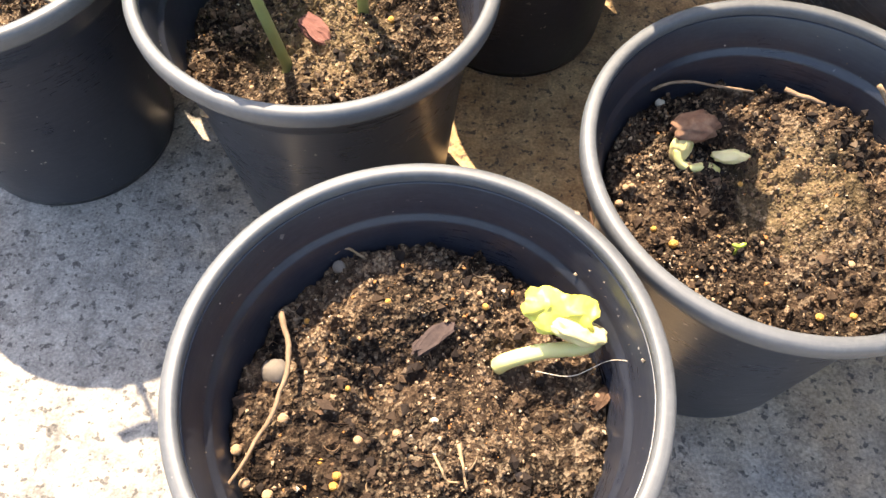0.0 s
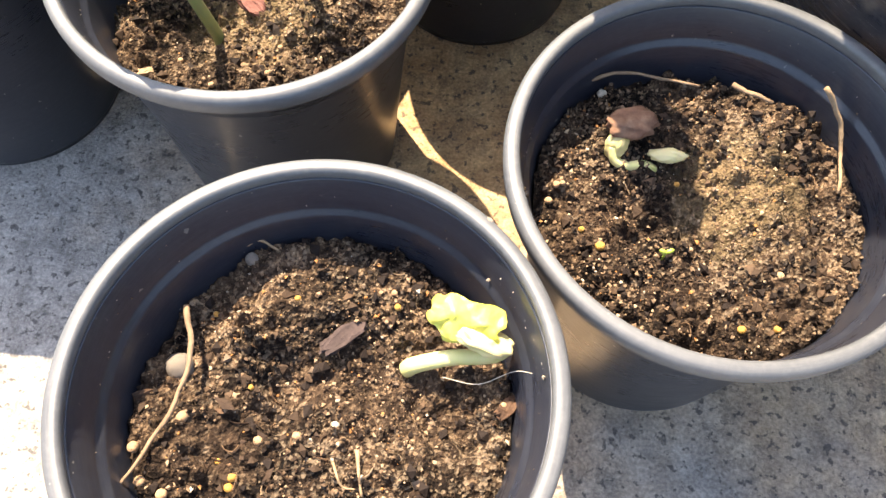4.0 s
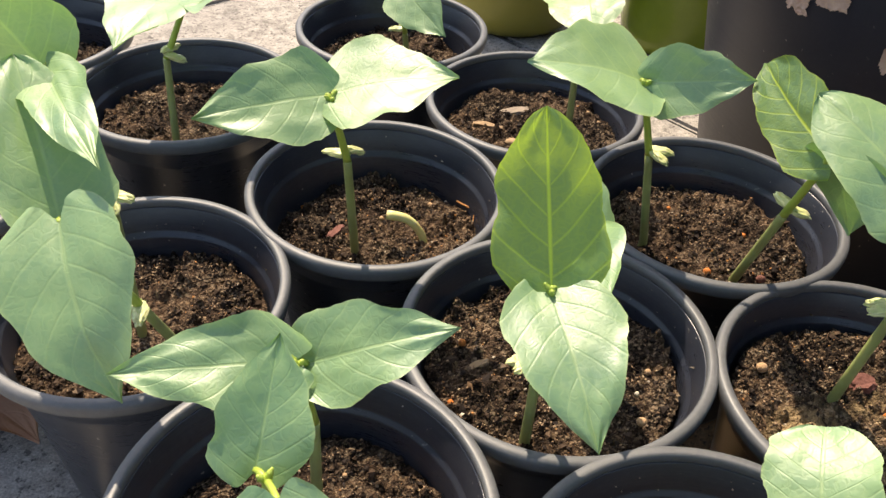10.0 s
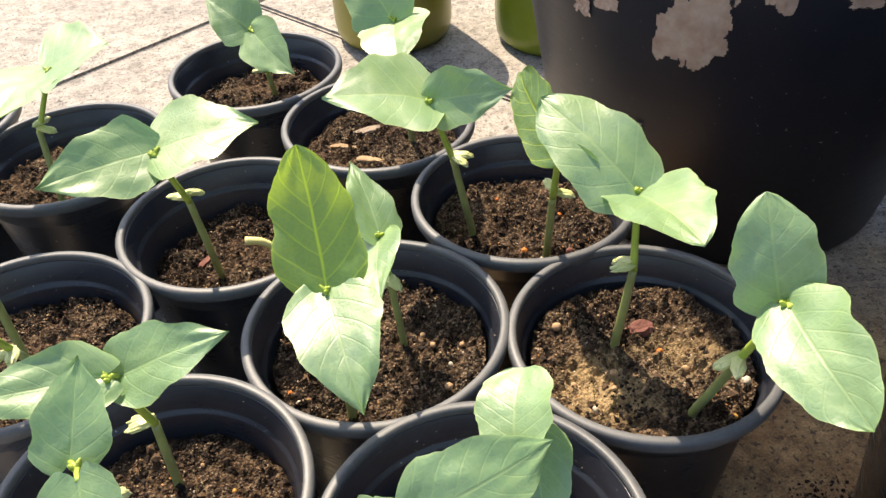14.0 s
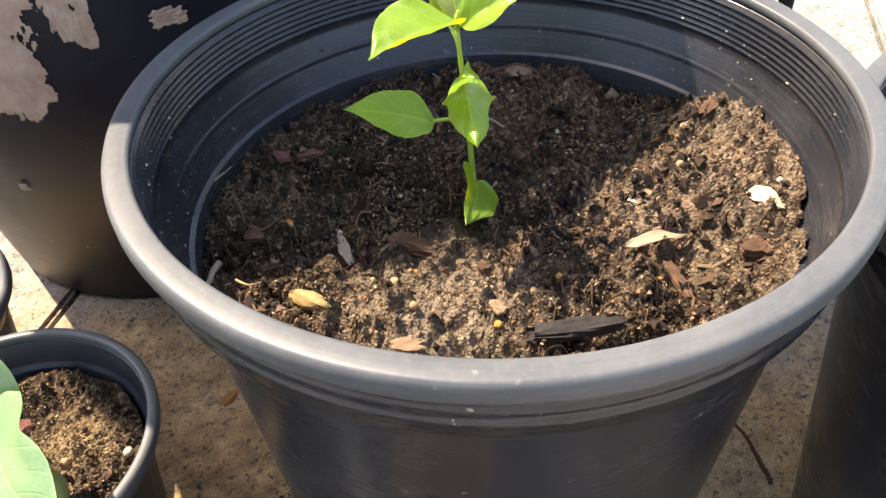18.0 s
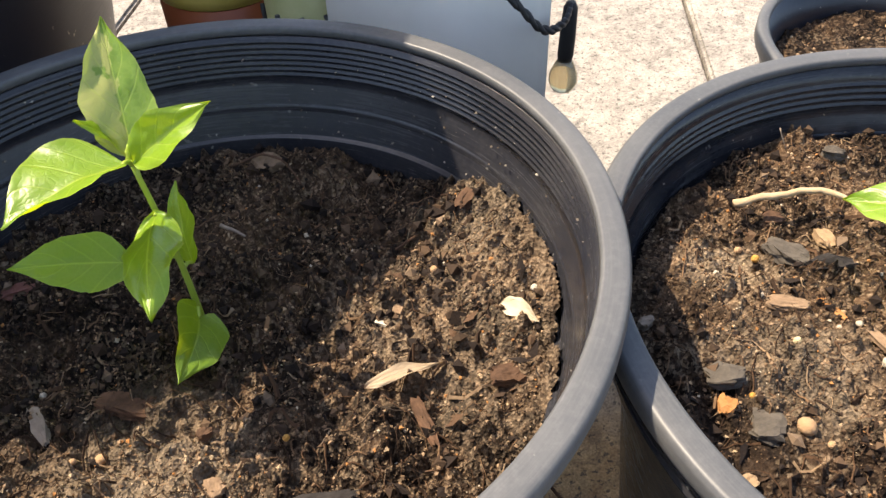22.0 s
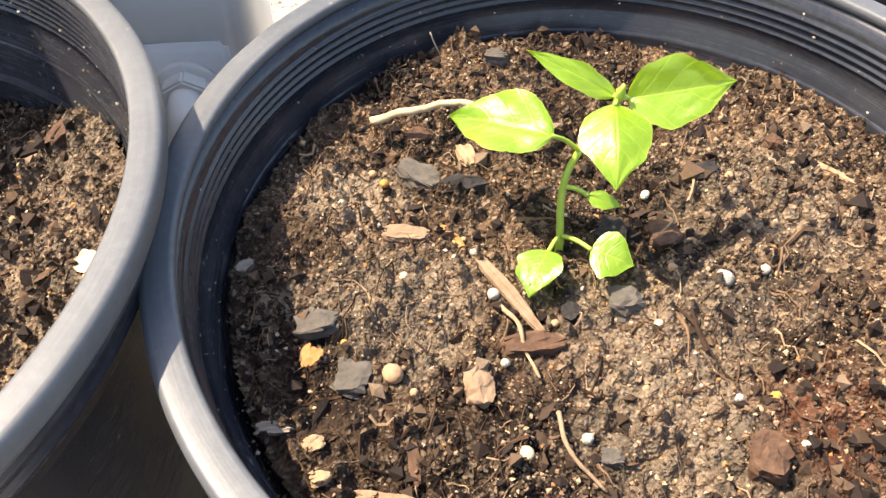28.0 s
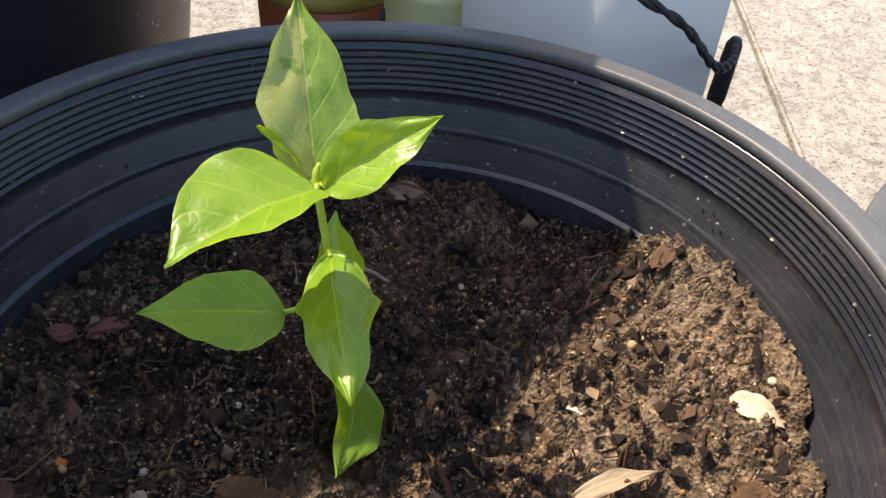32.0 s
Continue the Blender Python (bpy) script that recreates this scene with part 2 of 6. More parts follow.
def concrete(name, pale, mid, stain, amount):
    """Weathered concrete: pale wear, black lichen, and a tan patch round the large pots that paints in warm bounced
    light.
    """
    n = Nodes(name)
    at = n.t.nodes.new("ShaderNodeNewGeometry").outputs["Position"]
    a = n.ramp(n.noise(9, 6, 0.62, at, 0.4), (0.30, (0, 0, 0)), (0.70, (1, 1, 1)))
    c = n.mix(a, mid, pale)
    # Warm light bounced between the pots, painted into the slabs as tan.
    off = n.add("ShaderNodeVectorMath")
    off.operation = "DISTANCE"
    n.put(off, "0", at), n.put(off, "1", (0.13, 0.33, 0.0))
    also = n.add("ShaderNodeVectorMath")
    also.operation = "DISTANCE"
    n.put(also, "0", at), n.put(also, "1", (0.34, 0.19, 0.0))
    near = n.math("MINIMUM", off.outputs["Value"], n.math("ADD", also.outputs["Value"], 0.06))
    reach = n.math("ADD", near, n.math("MULTIPLY", n.math("SUBTRACT", n.noise(16, 5, 0.65, at), 0.5), 0.22))
    warm_bounce = n.ramp(reach, (0.15, (1, 1, 1)), (0.29, (0, 0, 0)))
    c = n.mix(n.math("MULTIPLY", warm_bounce, 0.92), c, n.mix(n.ramp(n.noise(45, 5, 0.7, at), (0.32, (0, 0, 0)), (0.62, (1, 1, 1))), (0.34, 0.185, 0.075), (0.66, 0.44, 0.22)))
    lichen = n.ramp(n.noise(120, 7, 0.75, at, 0.5), (0.46, (0, 0, 0)), (0.60, (1, 1, 1)))
    where = n.ramp(n.noise(22, 4, 0.6, at), (0.36, (0, 0, 0)), (0.58, (1, 1, 1)))
    c = n.mix(n.math("MULTIPLY", n.math("MULTIPLY", lichen, where), amount * 0.6), c, stain)
    grime = n.ramp(n.noise(62, 6, 0.72, at, 0.6), (0.44, (0, 0, 0)), (0.72, (1, 1, 1)))
    c = n.mix(n.math("MULTIPLY", grime, n.math("SUBTRACT", 0.62, n.math("MULTIPLY", warm_bounce, 0.32))), c, stain)
    dots = n.ramp(n.noise(260, 3, 0.6, at), (0.575, (0, 0, 0)), (0.63, (1, 1, 1)))
    blobs = n.ramp(n.noise(105, 4, 0.6, at, 0.3), (0.64, (0, 0, 0)), (0.68, (1, 1, 1)))
    c = n.mix(n.math("MULTIPLY", n.math("MULTIPLY", blobs, where), 0.85), c, stain)
    c = n.mix(n.math("MULTIPLY", dots, amount), c, stain)
    sand = n.ramp(n.noise(700, 2, 0.5, at), (0.40, (0.8, 0.8, 0.8)), (0.64, (1.15, 1.14, 1.12)))
    c = n.mix(1.0, c, sand, "MULTIPLY")
    n.bump(n.math("ADD", n.noise(340, 5, 0.7, at), n.math("MULTIPLY", lichen, 0.3)), 0.6, 0.0014)
    return n.out(c, 0.9, spec=0.2)


M_SLAB = concrete("stained_concrete", (0.43, 0.395, 0.345), (0.32, 0.295, 0.262), (0.060, 0.055, 0.052), 0.75)
M_GAP = plain("joint_dirt_and_slot_shade", (0.035, 0.030, 0.025), (0.09, 0.07, 0.05), 60, 0.95)


# ---- mesh helpers ----
def link(name, bm, material, parent=None, label="", smooth=True):
    me = bpy.data.meshes.new(name)
    bm.to_mesh(me)
    bm.free()
    for p in me.polygons:
        p.use_smooth = smooth
    if material:
        me.materials.append(material)
    ob = new(name, me)
    if parent:
        ob.parent = parent
    if label:
        ob["label"] = label
    return ob


def part(name, bm, material, parent, label="", smooth=True):
    return link(name, bm, material, parent, label, smooth)


def revolve(profile, n=96, wobble=0.0, seed=0.0):
    """A closed turned shape from (radius, height) pairs, going round the section."""
    bm = bmesh.new()
    rings = []
    for r, z in profile:
        ring = []
        for i in range(n):
            a = 2 * math.pi * i / n
            k = 1 + wobble * math.sin(2 * a + seed) + wobble * 0.5 * math.sin(3 * a + seed * 2)
            ring.append(bm.verts.new((r * k * math.cos(a), r * k * math.sin(a), z)))
        rings.append(ring)
    m = len(rings)
    for j in range(m):
        p, q = rings[j], rings[(j + 1) % m]
        for i in range(n):
            k = (i + 1) % n
            bm.faces.new((p[i], p[k], q[k], q[i]))
    bmesh.ops.recalc_face_normals(bm, faces=bm.faces)
    return bm


def disc(r, z0, z1, n=64):
    bm = bmesh.new()
    bmesh.ops.create_cone(bm, cap_ends=True, segments=n, radius1=r, radius2=r, depth=z1 - z0, matrix=Matrix.Translation((0, 0, (z0 + z1) / 2)))
    return bm


def tube(points, radii, n=8):
    """A round tapering stalk along points."""
    bm = bmesh.new()
    pts = [Vector(p) for p in points]
    rings, side = [], None
    for i, p in enumerate(pts):
        d = (pts[min(i + 1, len(pts) - 1)] - pts[max(i - 1, 0)]).normalized()
        side = (side - d * side.dot(d)).normalized() if side else d.orthogonal().normalized()
        up = d.cross(side)
        r = radii[i] if isinstance(radii, (list, tuple)) else radii
        rings.append([bm.verts.new(p + (side * math.cos(2 * math.pi * k / n) + up * math.sin(2 * math.pi * k / n)) * r) for k in range(n)])
    for a, b in zip(rings, rings[1:]):
        for k in range(n):
            bm.faces.new((a[k], a[(k + 1) % n], b[(k + 1) % n], b[k]))
    bm.faces.new(rings[0][::-1]), bm.faces.new(rings[-1])
    return bm


def bend(points, steps=6):
    """A smooth line through points (Catmull-Rom)."""
    p = [Vector(q) for q in points]
    p = [p[0] * 2 - p[1]] + p + [p[-1] * 2 - p[-2]]
    out = []
    for i in range(1, len(p) - 2):
        for s in range(steps):
            t = s / steps
            a, b, c, d = p[i - 1], p[i], p[i + 1], p[i + 2]
            out.append(0.5 * (2 * b + (c - a) * t + (2 * a - 5 * b + 4 * c - d) * t * t + (3 * b - a - 3 * c + d) * t ** 3))
    out.append(p[-2])
    return out


# ---- ground ----
SLAB_TURN, SLAB_ORIGIN = 49.0, (0.0, 0.0, 0.0)
gb = bmesh.new()
bmesh.ops.create_grid(gb, x_segments=8, y_segments=8, size=60)
ground = tagged(link("ground", gb, M_GAP), "dark dirt bed under the concrete paving", "ground", kind="structure")
ground.location.z = -0.012


def slab(x0, x1, y0, y1, turn, origin):
    """One paving slab with softly broken edges, its top at z = 0."""
    bm = bmesh.new()
    bmesh.ops.create_cube(bm, size=1)
    bmesh.ops.scale(bm, vec=(x1 - x0, y1 - y0, 0.03), verts=bm.verts)
    bmesh.ops.bevel(bm, geom=[e for e in bm.edges if all(v.co.z > 0 for v in e.verts)], offset=0.003, segments=2, affect="EDGES")
    ob = link("slab", bm, M_SLAB, pavement, smooth=False)
    m = Matrix.Translation(origin) @ pose(0, 0, 0, 0, 0, turn) @ Matrix.Translation(((x0 + x1) / 2, (y0 + y1) / 2, -0.015))
    ob.matrix_basis = m
    return ob


pavement = tagged(new("pavement"), "pale stained concrete slabs with dark joints", "pavement", kind="structure")
for row in range(-6, 8):
    shift = 0.30 if row % 2 else 0.0
    for col in range(-6, 8):
        v0 = 0.313 + row * 0.60
        long = 2.4 if row < 0 else 1.2 if row == 0 else 0.6
        u0 = (-0.60 if row < 0 else 0.586 + shift) + col * long
        slab(u0 + 0.0022, u0 + long - 0.0022, v0 + 0.0022, v0 + 0.5978, SLAB_TURN, SLAB_ORIGIN)


# ---- pots ----
def small_pot(x, y, z, turn):
    """A thin round black nursery pot with a rolled rim, 0.12 m high."""
    pot = new("nursery_pot")
    h, r = z, 0.0651
    wall = [(0.0448, 0.0), (0.0460, 0.004), (0.0518, h * 0.55), (0.0562, h - 0.022), (0.0567, h - 0.020), (0.0582, h - 0.018), (0.0612, h - 0.0076), (0.0620, h - 0.0060),
            (0.0604, h - 0.0040), (0.0600, h - 0.0046), (0.0577, h - 0.0158), (0.0572, h - 0.0172), (0.0560, h - 0.0182), (0.0555, h - 0.0196), (0.0492, h * 0.5), (0.0434, 0.006), (0.0428, 0.002)]
    part("wall", revolve(wall, 96, 0.004, turn), M_POT, pot)
    lip = [(r - 0.0046, h - 0.0044), (r - 0.0049, h - 0.0028), (r - 0.0048, h - 0.0012), (r - 0.0043, h - 0.0003), (r - 0.0036, h), (r - 0.0016, h - 0.0001), (r - 0.0007, h - 0.0006),
           (r - 0.0001, h - 0.0017), (r, h - 0.0030), (r - 0.0003, h - 0.0062), (r - 0.0008, h - 0.0072), (r - 0.0018, h - 0.0076), (r - 0.0030, h - 0.0072)]
    part("rim", revolve(lip, 96, 0.004, turn), M_RIM, pot, "scuffed flat-topped rim, sun glance painted into its grey")
    part("base", disc(0.0442, 0.003, 0.006), M_POT, pot)
    pot.matrix_basis = pose(x, y, 0)
    return tagged(pot, "small round black plastic nursery pot with scuffed rolled rim", "plant pot", "small pots on the paving")


def big_pot(x, y, h, r, turn, label, rings, gap, first):
    """A large black nursery pot: flat lip, ribbed collar outside, fine rings and a ledge inside."""
    pot = new("large_nursery_pot")
    s = r / 0.132
    wall = [(0.094, 0.0), (0.096, 0.004), (0.1085, h * 0.5), (0.1178, h - 0.034), (0.1182, h - 0.0325), (0.1200, h - 0.0315), (0.1258, h - 0.0265), (0.1264, h - 0.0262)]
    for k in range(3):
        zz = h - 0.0215 + k * 0.0048
        wall += [(0.1271, zz), (0.1275, zz + 0.0004), (0.1276, zz + 0.0012), (0.1275, zz + 0.0020), (0.1271, zz + 0.0024)]
    wall += [(0.1275, h - 0.0045), (0.1237, h - 0.0040), (0.1231, h - first + 0.001)]
    z = h - first
    for k in range(rings):
        e = 0.1228 - 0.00014 * k
        wall += [(e, z), (e - 0.0008, z - 0.0004), (e - 0.0008, z - 0.0009), (e, z - 0.0013)]
        z -= gap
    wall += [(0.1204, z - 0.002), (0.1152, h - 0.0452), (0.1150, h - 0.0455), (0.1131, h - 0.0458), (0.1129, h - 0.0462), (0.104, h * 0.45), (0.092, 0.006), (0.090, 0.002)]
    part("wall", revolve([(a * s, b) for a, b in wall], 192, 0.003, turn), M_POT_BIG, pot)
    lip = [(0.1238, h - 0.0038), (0.1231, h - 0.0030), (0.1230, h - 0.0014), (0.1233, h - 0.0004), (0.1239, h), (0.1245, h), (0.1268, h + 0.0003), (0.1298, h), (0.1306, h - 0.0001), (0.1313, h - 0.0006),
           (0.1318, h - 0.0016), (0.1320, h - 0.0028), (0.1319, h - 0.0060), (0.1316, h - 0.0072), (0.1309, h - 0.0076), (0.1276, h - 0.0076), (0.1274, h - 0.0046)]
    part("rim", revolve([(a * s, b) for a, b in lip], 192, 0.003, turn), M_RIM, pot, "wide flat scuffed lip, sun glance painted into its grey")
    part("base", disc(0.092 * s, 0.003, 0.007, 96), M_POT_BIG, pot)
    pot.matrix_basis = pose(x, y, 0)
    return tagged(pot, label, "plant pot", "large pots")


SMALL = [(0.0085, 0.0805, 0.1227), (0.1192, 0.1561, 0.1189), (-0.0344, 0.2265, 0.1211), (-0.1656, 0.2463, 0.1205), (0.0442, 0.3320, 0.1191), (-0.0835, 0.3419, 0.1198), (-0.0056, 0.4459, 0.1204), (-0.1739, 0.4313, 0.1194), (-0.2612, 0.3414, 0.1186), (-0.2999, 0.5102, 0.1200), (-0.1967, 0.6198, 0.1200), (-0.0972, 0.5378, 0.1193), (-0.3881, 0.3862, 0.1278), (-0.4184, 0.5511, 0.1240)]
for k, (x, y, z) in enumerate(SMALL):
    small_pot(x, y, z, k * 1.3)
P_X, P_Y, P_H, P_R = 0.2459, 0.2736, 0.2529, 0.1267
Q_X, Q_Y, Q_H, Q_R = 0.4384, 0.1183, 0.2355, 0.1300
big_pot(P_X, P_Y, P_H, P_R, 0.4, "large black nursery pot with ribbed collar holding a young pepper", 7, 0.0024, 0.0055)
second_pot = big_pot(Q_X, Q_Y, Q_H, Q_R, 1.9, "large black nursery pot with scuffed lip holding a small pepper seedling", 4, 0.0030, 0.0115)

# a slot in the lip of the second large pot, its inner shade laid on as a dark strip
SLOT_FROM, SLOT_TO = 14.7, 31.1
slot = bmesh.new()
edge = []
for i in range(13):
    a = radians(SLOT_FROM + (SLOT_TO - SLOT_FROM) * i / 12)
    edge.append([slot.verts.new((r0 * math.cos(a), r0 * math.sin(a), z)) for r0, z in ((0.1238, Q_H + 0.0001), (0.1238, Q_H + 0.0006), (0.1256, Q_H + 0.0006), (0.1256, Q_H + 0.0001))])
for p, q in zip(edge, edge[1:]):
    for k in range(3):
        slot.faces.new((p[k], q[k], q[k + 1], p[k + 1]))
part("slot", slot, M_GAP, second_pot, "dark hanger slot in the lip")

# tall pot at the back with peeling remains of a label
tall = new("tall_nursery_pot")
W_X, W_Y, W_H, W_R0, W_SLOPE = 0.1679, 0.6402, 0.495, 0.1287, 0.1739
wall = [(W_R0 - 0.003, 0), (W_R0, 0.004), (W_R0 + W_SLOPE * 0.2, 0.20), (W_R0 + W_SLOPE * 0.460, W_H - 0.03), (0.218, W_H - 0.028), (0.220, W_H - 0.004), (0.218, W_H), (0.206, W_H), (0.204, W_H - 0.01), (0.158, 0.2), (0.124, 0.006), (0.122, 0.002)]
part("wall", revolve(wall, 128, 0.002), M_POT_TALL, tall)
part("base", disc(0.1255, 0.003, 0.008, 96), M_POT, tall)
tall.matrix_basis = pose(W_X, W_Y, 0)
tagged(tall, "tall black plastic pot with peeling scraps of pale label", "plant pot", "large pots")


# ---- soil ----
seed_of, r_of = {}, {}
SMALL_LUMPS, P_SOIL, Q_SOIL = 0.0054, 0.1990, 0.2036


# mounds (+) and hollows (-) in the large pots: offset from the pot's centre, radius, height
MOUNDS = {SMALL[0][:2]: ((0.006, 0.015, 0.010, -0.006), (-0.008, 0.006, 0.008, -0.004), (0.036, 0.004, 0.013, -0.005), (-0.004, 0.034, 0.016, 0.004), (-0.03, 0.0, 0.012, 0.003)),
          SMALL[1][:2]: ((-0.024, -0.004, 0.010, -0.006), (0.004, 0.007, 0.013, -0.005), (0.022, 0.026, 0.012, 0.004), (0.020, -0.022, 0.016, 0.003)),
          SMALL[2][:2]: ((0.022, -0.016, 0.014, -0.003), (-0.02, -0.03, 0.012, 0.003)),
          (P_X, P_Y): ((0.108, -0.005, 0.024, 0.016), (0.104, -0.045, 0.026, 0.017), (0.080, -0.084, 0.024, 0.014), (0.050, -0.026, 0.016, 0.003), (-0.010, -0.024, 0.011, -0.005), (-0.036, -0.010, 0.007, -0.006), (-0.018, -0.012, 0.006, 0.004),
                       (0.020, -0.060, 0.010, 0.003), (0.075, -0.070, 0.008, -0.005), (-0.055, -0.045, 0.020, 0.002)),
          (Q_X, Q_Y): ((-0.01, 0.045, 0.012, 0.003), (0.03, 0.01, 0.008, -0.003), (-0.06, 0.0, 0.012, 0.002), (-0.10, 0.02, 0.02, -0.003), (0.06, 0.05, 0.02, 0.003))}


def mound(x, y, u, w):
    return sum(h * math.exp(-((u - a) ** 2 + (w - b) ** 2) / (r * r)) for a, b, r, h in MOUNDS.get((x, y), ()))


def soil_height(u, w, seed, lumps):
    q = Vector((u + seed * 3.1, w - seed * 1.7, seed))
    near = noise.voronoi(q * 210)[0]
    clod = max(0.0, 0.62 - near[0]) * (0.35 + max(0.0, noise.noise(q * 70) + 0.25) * 1.3)
    pit = max(0.0, 0.8 * noise.noise(q * 52 + Vector((5, 9, 2))) + 0.2 * noise.noise(q * 160) - 0.20)
    return lumps * (noise.noise(q * 17) * 0.8 + noise.noise(q * 48) * 0.75 + abs(noise.noise(q * 105)) * 0.7 + clod * 1.6 - pit * 1.9 + noise.noise(q * 260) * 0.28 + abs(noise.noise(q * 520)) * 0.25)


FLOORS = {}


def settle(px, py):
    """Moves a bit that would lie in a pot's wall onto the soil beside it."""
    for (x, y), (z, r, lumps) in FLOORS.items():
        d = math.hypot(px - x, py - y)
        if r * 0.96 < d < r + 0.018:
            k = r * 0.96 / d
            return x + (px - x) * k, y + (py - y) * k
    return px, py


def surface(px, py, fallback):
    """Height of the soil under a point."""
    for (x, y), (z, r, lumps) in FLOORS.items():
        d = math.hypot(px - x, py - y)
        if d <= r and not (fallback and abs(z - fallback) > 0.05):
            return z + soil_height(px - x, py - y, seed_of[x, y], lumps) + mound(x, y, px - x, py - y) - max(0.0, (d / r - 0.86) / 0.14) ** 2 * 0.002
    return fallback


def soil(x, y, z, r, material, lumps, seed, step, label, ledge=9.0):
    """A rough, crumbly soil surface in a pot, as a fine sheet; where it is heaped above the ledge it spreads to the wider wall."""
    seed_of[x, y], r_of[x, y] = seed, r
    FLOORS[x, y] = (z, r, lumps)
    brim = r + 0.0045 if ledge < 9 else r
    n = int(2 * brim / step)
    verts, faces, grid = [], [], {}
    for i in range(n + 1):
        for j in range(n + 1):
            u, w = -brim + 2 * brim * i / n, -brim + 2 * brim * j / n
            d = math.hypot(u, w)
            if d > brim:
                continue
            edge = max(0.0, (d / r - 0.86) / 0.14)
            h = soil_height(u, w, seed, lumps) + mound(x, y, u, w) - edge * edge * 0.002
            if d > r and d > r + 0.0015 + (z + h - ledge) * 0.235:
                continue
            grid[i, j] = len(verts)
            verts.append((u, w, h))
    for (i, j), a in grid.items():
        quad = [a, grid.get((i + 1, j)), grid.get((i + 1, j + 1)), grid.get((i, j + 1))]
        if None not in quad:
            faces.append(quad)
    me = bpy.data.meshes.new("potting_soil")
    me.from_pydata(verts, [], faces)
    me.materials.append(material)
    ob = new("potting_soil", me)
    ob.location = (x, y, z)
    return tagged(ob, label, "soil", kind="stuff")


SOIL_Z = [0.0930, 0.0897, 0.0868, 0.0921, 0.1013, 0.1001, 0.0962, 0.0864, 0.0937, 0.0969, 0.0945, 0.0981, 0.0988, 0.0940]
for k, ((x, y, z), zs) in enumerate(zip(SMALL, SOIL_Z)):
    soil(x, y, zs - 0.002, 0.0538, M_SOIL, SMALL_LUMPS, k + 1, 0.0009 if k < 9 else 0.0015, "dark crumbly potting soil filling the small pot")
soil(P_X, P_Y, P_SOIL, 0.1078, M_SOIL_BIG, 0.0068, 31, 0.00105, "dark chunky bark compost filling the large pot", 0.2085)
soil(Q_X, Q_Y, Q_SOIL, 0.1142, M_SOIL_BIG, 0.0056, 37, 0.00105, "sandy brown bark compost filling the large pot")


# ---- plant materials ----
def leaf_material(name, deep, fresh, vein, through_light, rough, quilt, lateral=6.0, vein_mix=0.55, relief=0.42, down=0.0, blotch=None, lit=0.28):
    """A thin living leaf: midrib and side veins along its own u, v, a quilted face, light shining through."""
    n = Nodes(name)
    uv = n.t.nodes.new("ShaderNodeTexCoord").outputs["UV"]
    sep = n.add("ShaderNodeSeparateXYZ", Vector=uv)
    u, w = sep.outputs[0], sep.outputs[1]
    side = n.math("ABSOLUTE", n.math("SUBTRACT", w, 0.5))
    wave = n.math("ADD", n.math("MULTIPLY", n.noise(40, 2), 0.05), 0.0)
    lane = n.math("FRACT", n.math("MULTIPLY", n.math("ADD", n.math("SUBTRACT", u, n.math("MULTIPLY", side, 0.62)), wave), lateral))
    line = n.math("ABSOLUTE", n.math("SUBTRACT", lane, 0.5))
    ribs = n.ramp(line, (0.0, (1, 1, 1)), (0.075, (0, 0, 0)))
    mid = n.ramp(side, (0.008, (1, 1, 1)), (0.024, (0, 0, 0)))
    veins = n.math("MAXIMUM", n.math("MULTIPLY", ribs, 0.6), mid)
    net = n.add("ShaderNodeTexVoronoi", Scale=quilt)
    net.feature = "DISTANCE_TO_EDGE"
    warp = n.add("ShaderNodeTexNoise", Scale=180.0)
    n.put(warp, "Vector", n.co)
    n.put(net, "Vector", n.mix(0.012, n.co, warp.outputs["Color"]))
    cell = n.ramp(net.outputs["Distance"], (0.0, (0, 0, 0)), (0.22, (1, 1, 1)))
    tone = n.ramp(n.noise(55, 5, 0.6), (0.3, (0, 0, 0)), (0.72, (1, 1, 1)))
    rnd = n.t.nodes.new("ShaderNodeObjectInfo").outputs["Random"]
    c = n.mix(tone, deep, fresh)
    c = n.mix(n.math("MULTIPLY", rnd, 0.5), c, fresh)
    if blotch:
        far = n.math("ADD", n.noise(75, 4, 0.6), n.math("MULTIPLY", n.math("SUBTRACT", w, 0.5), 0.45))
        c = n.mix(n.ramp(far, (0.52, (0, 0, 0)), (0.545, (0.85, 0.85, 0.85))), c, blotch)
    c = n.mix(n.math("MULTIPLY", n.math("SUBTRACT", 1.0, cell), 0.16), c, vein)
    c = n.mix(n.math("MULTIPLY", veins, vein_mix), c, vein)
    specks = n.ramp(n.noise(330, 2), (0.76, (0, 0, 0)), (0.79, (1, 1, 1)))
    c = n.mix(n.math("MULTIPLY", specks, 0.5), c, (0.05, 0.04, 0.025))
    margin = n.ramp(side, (0.470, (0, 0, 0)), (0.496, (1, 1, 1)))
    c = n.mix(n.math("MULTIPLY", margin, 0.5), c, vein)
    h = n.math("SUBTRACT", n.math("ADD", n.math("MULTIPLY", cell, 0.20), n.math("MULTIPLY", n.noise(110, 3), 0.9)), n.math("MULTIPLY", veins, 0.7))
    nrm = n.bump(h, relief, 0.0007)
    n.out(c, n.math("ADD", rough, n.math("MULTIPLY", n.noise(90, 3), 0.16)), spec=1.0)
    n.put(n.b, "IOR", 1.60 if down else 1.45)
    n.put(n.b, "Sheen Weight", down)
    n.put(n.b, "Sheen Roughness", 0.45)
    n.put(n.b, "Sheen Tint", (0.80, 1.0, 0.62, 1))
    tl = n.add("ShaderNodeBsdfTranslucent")
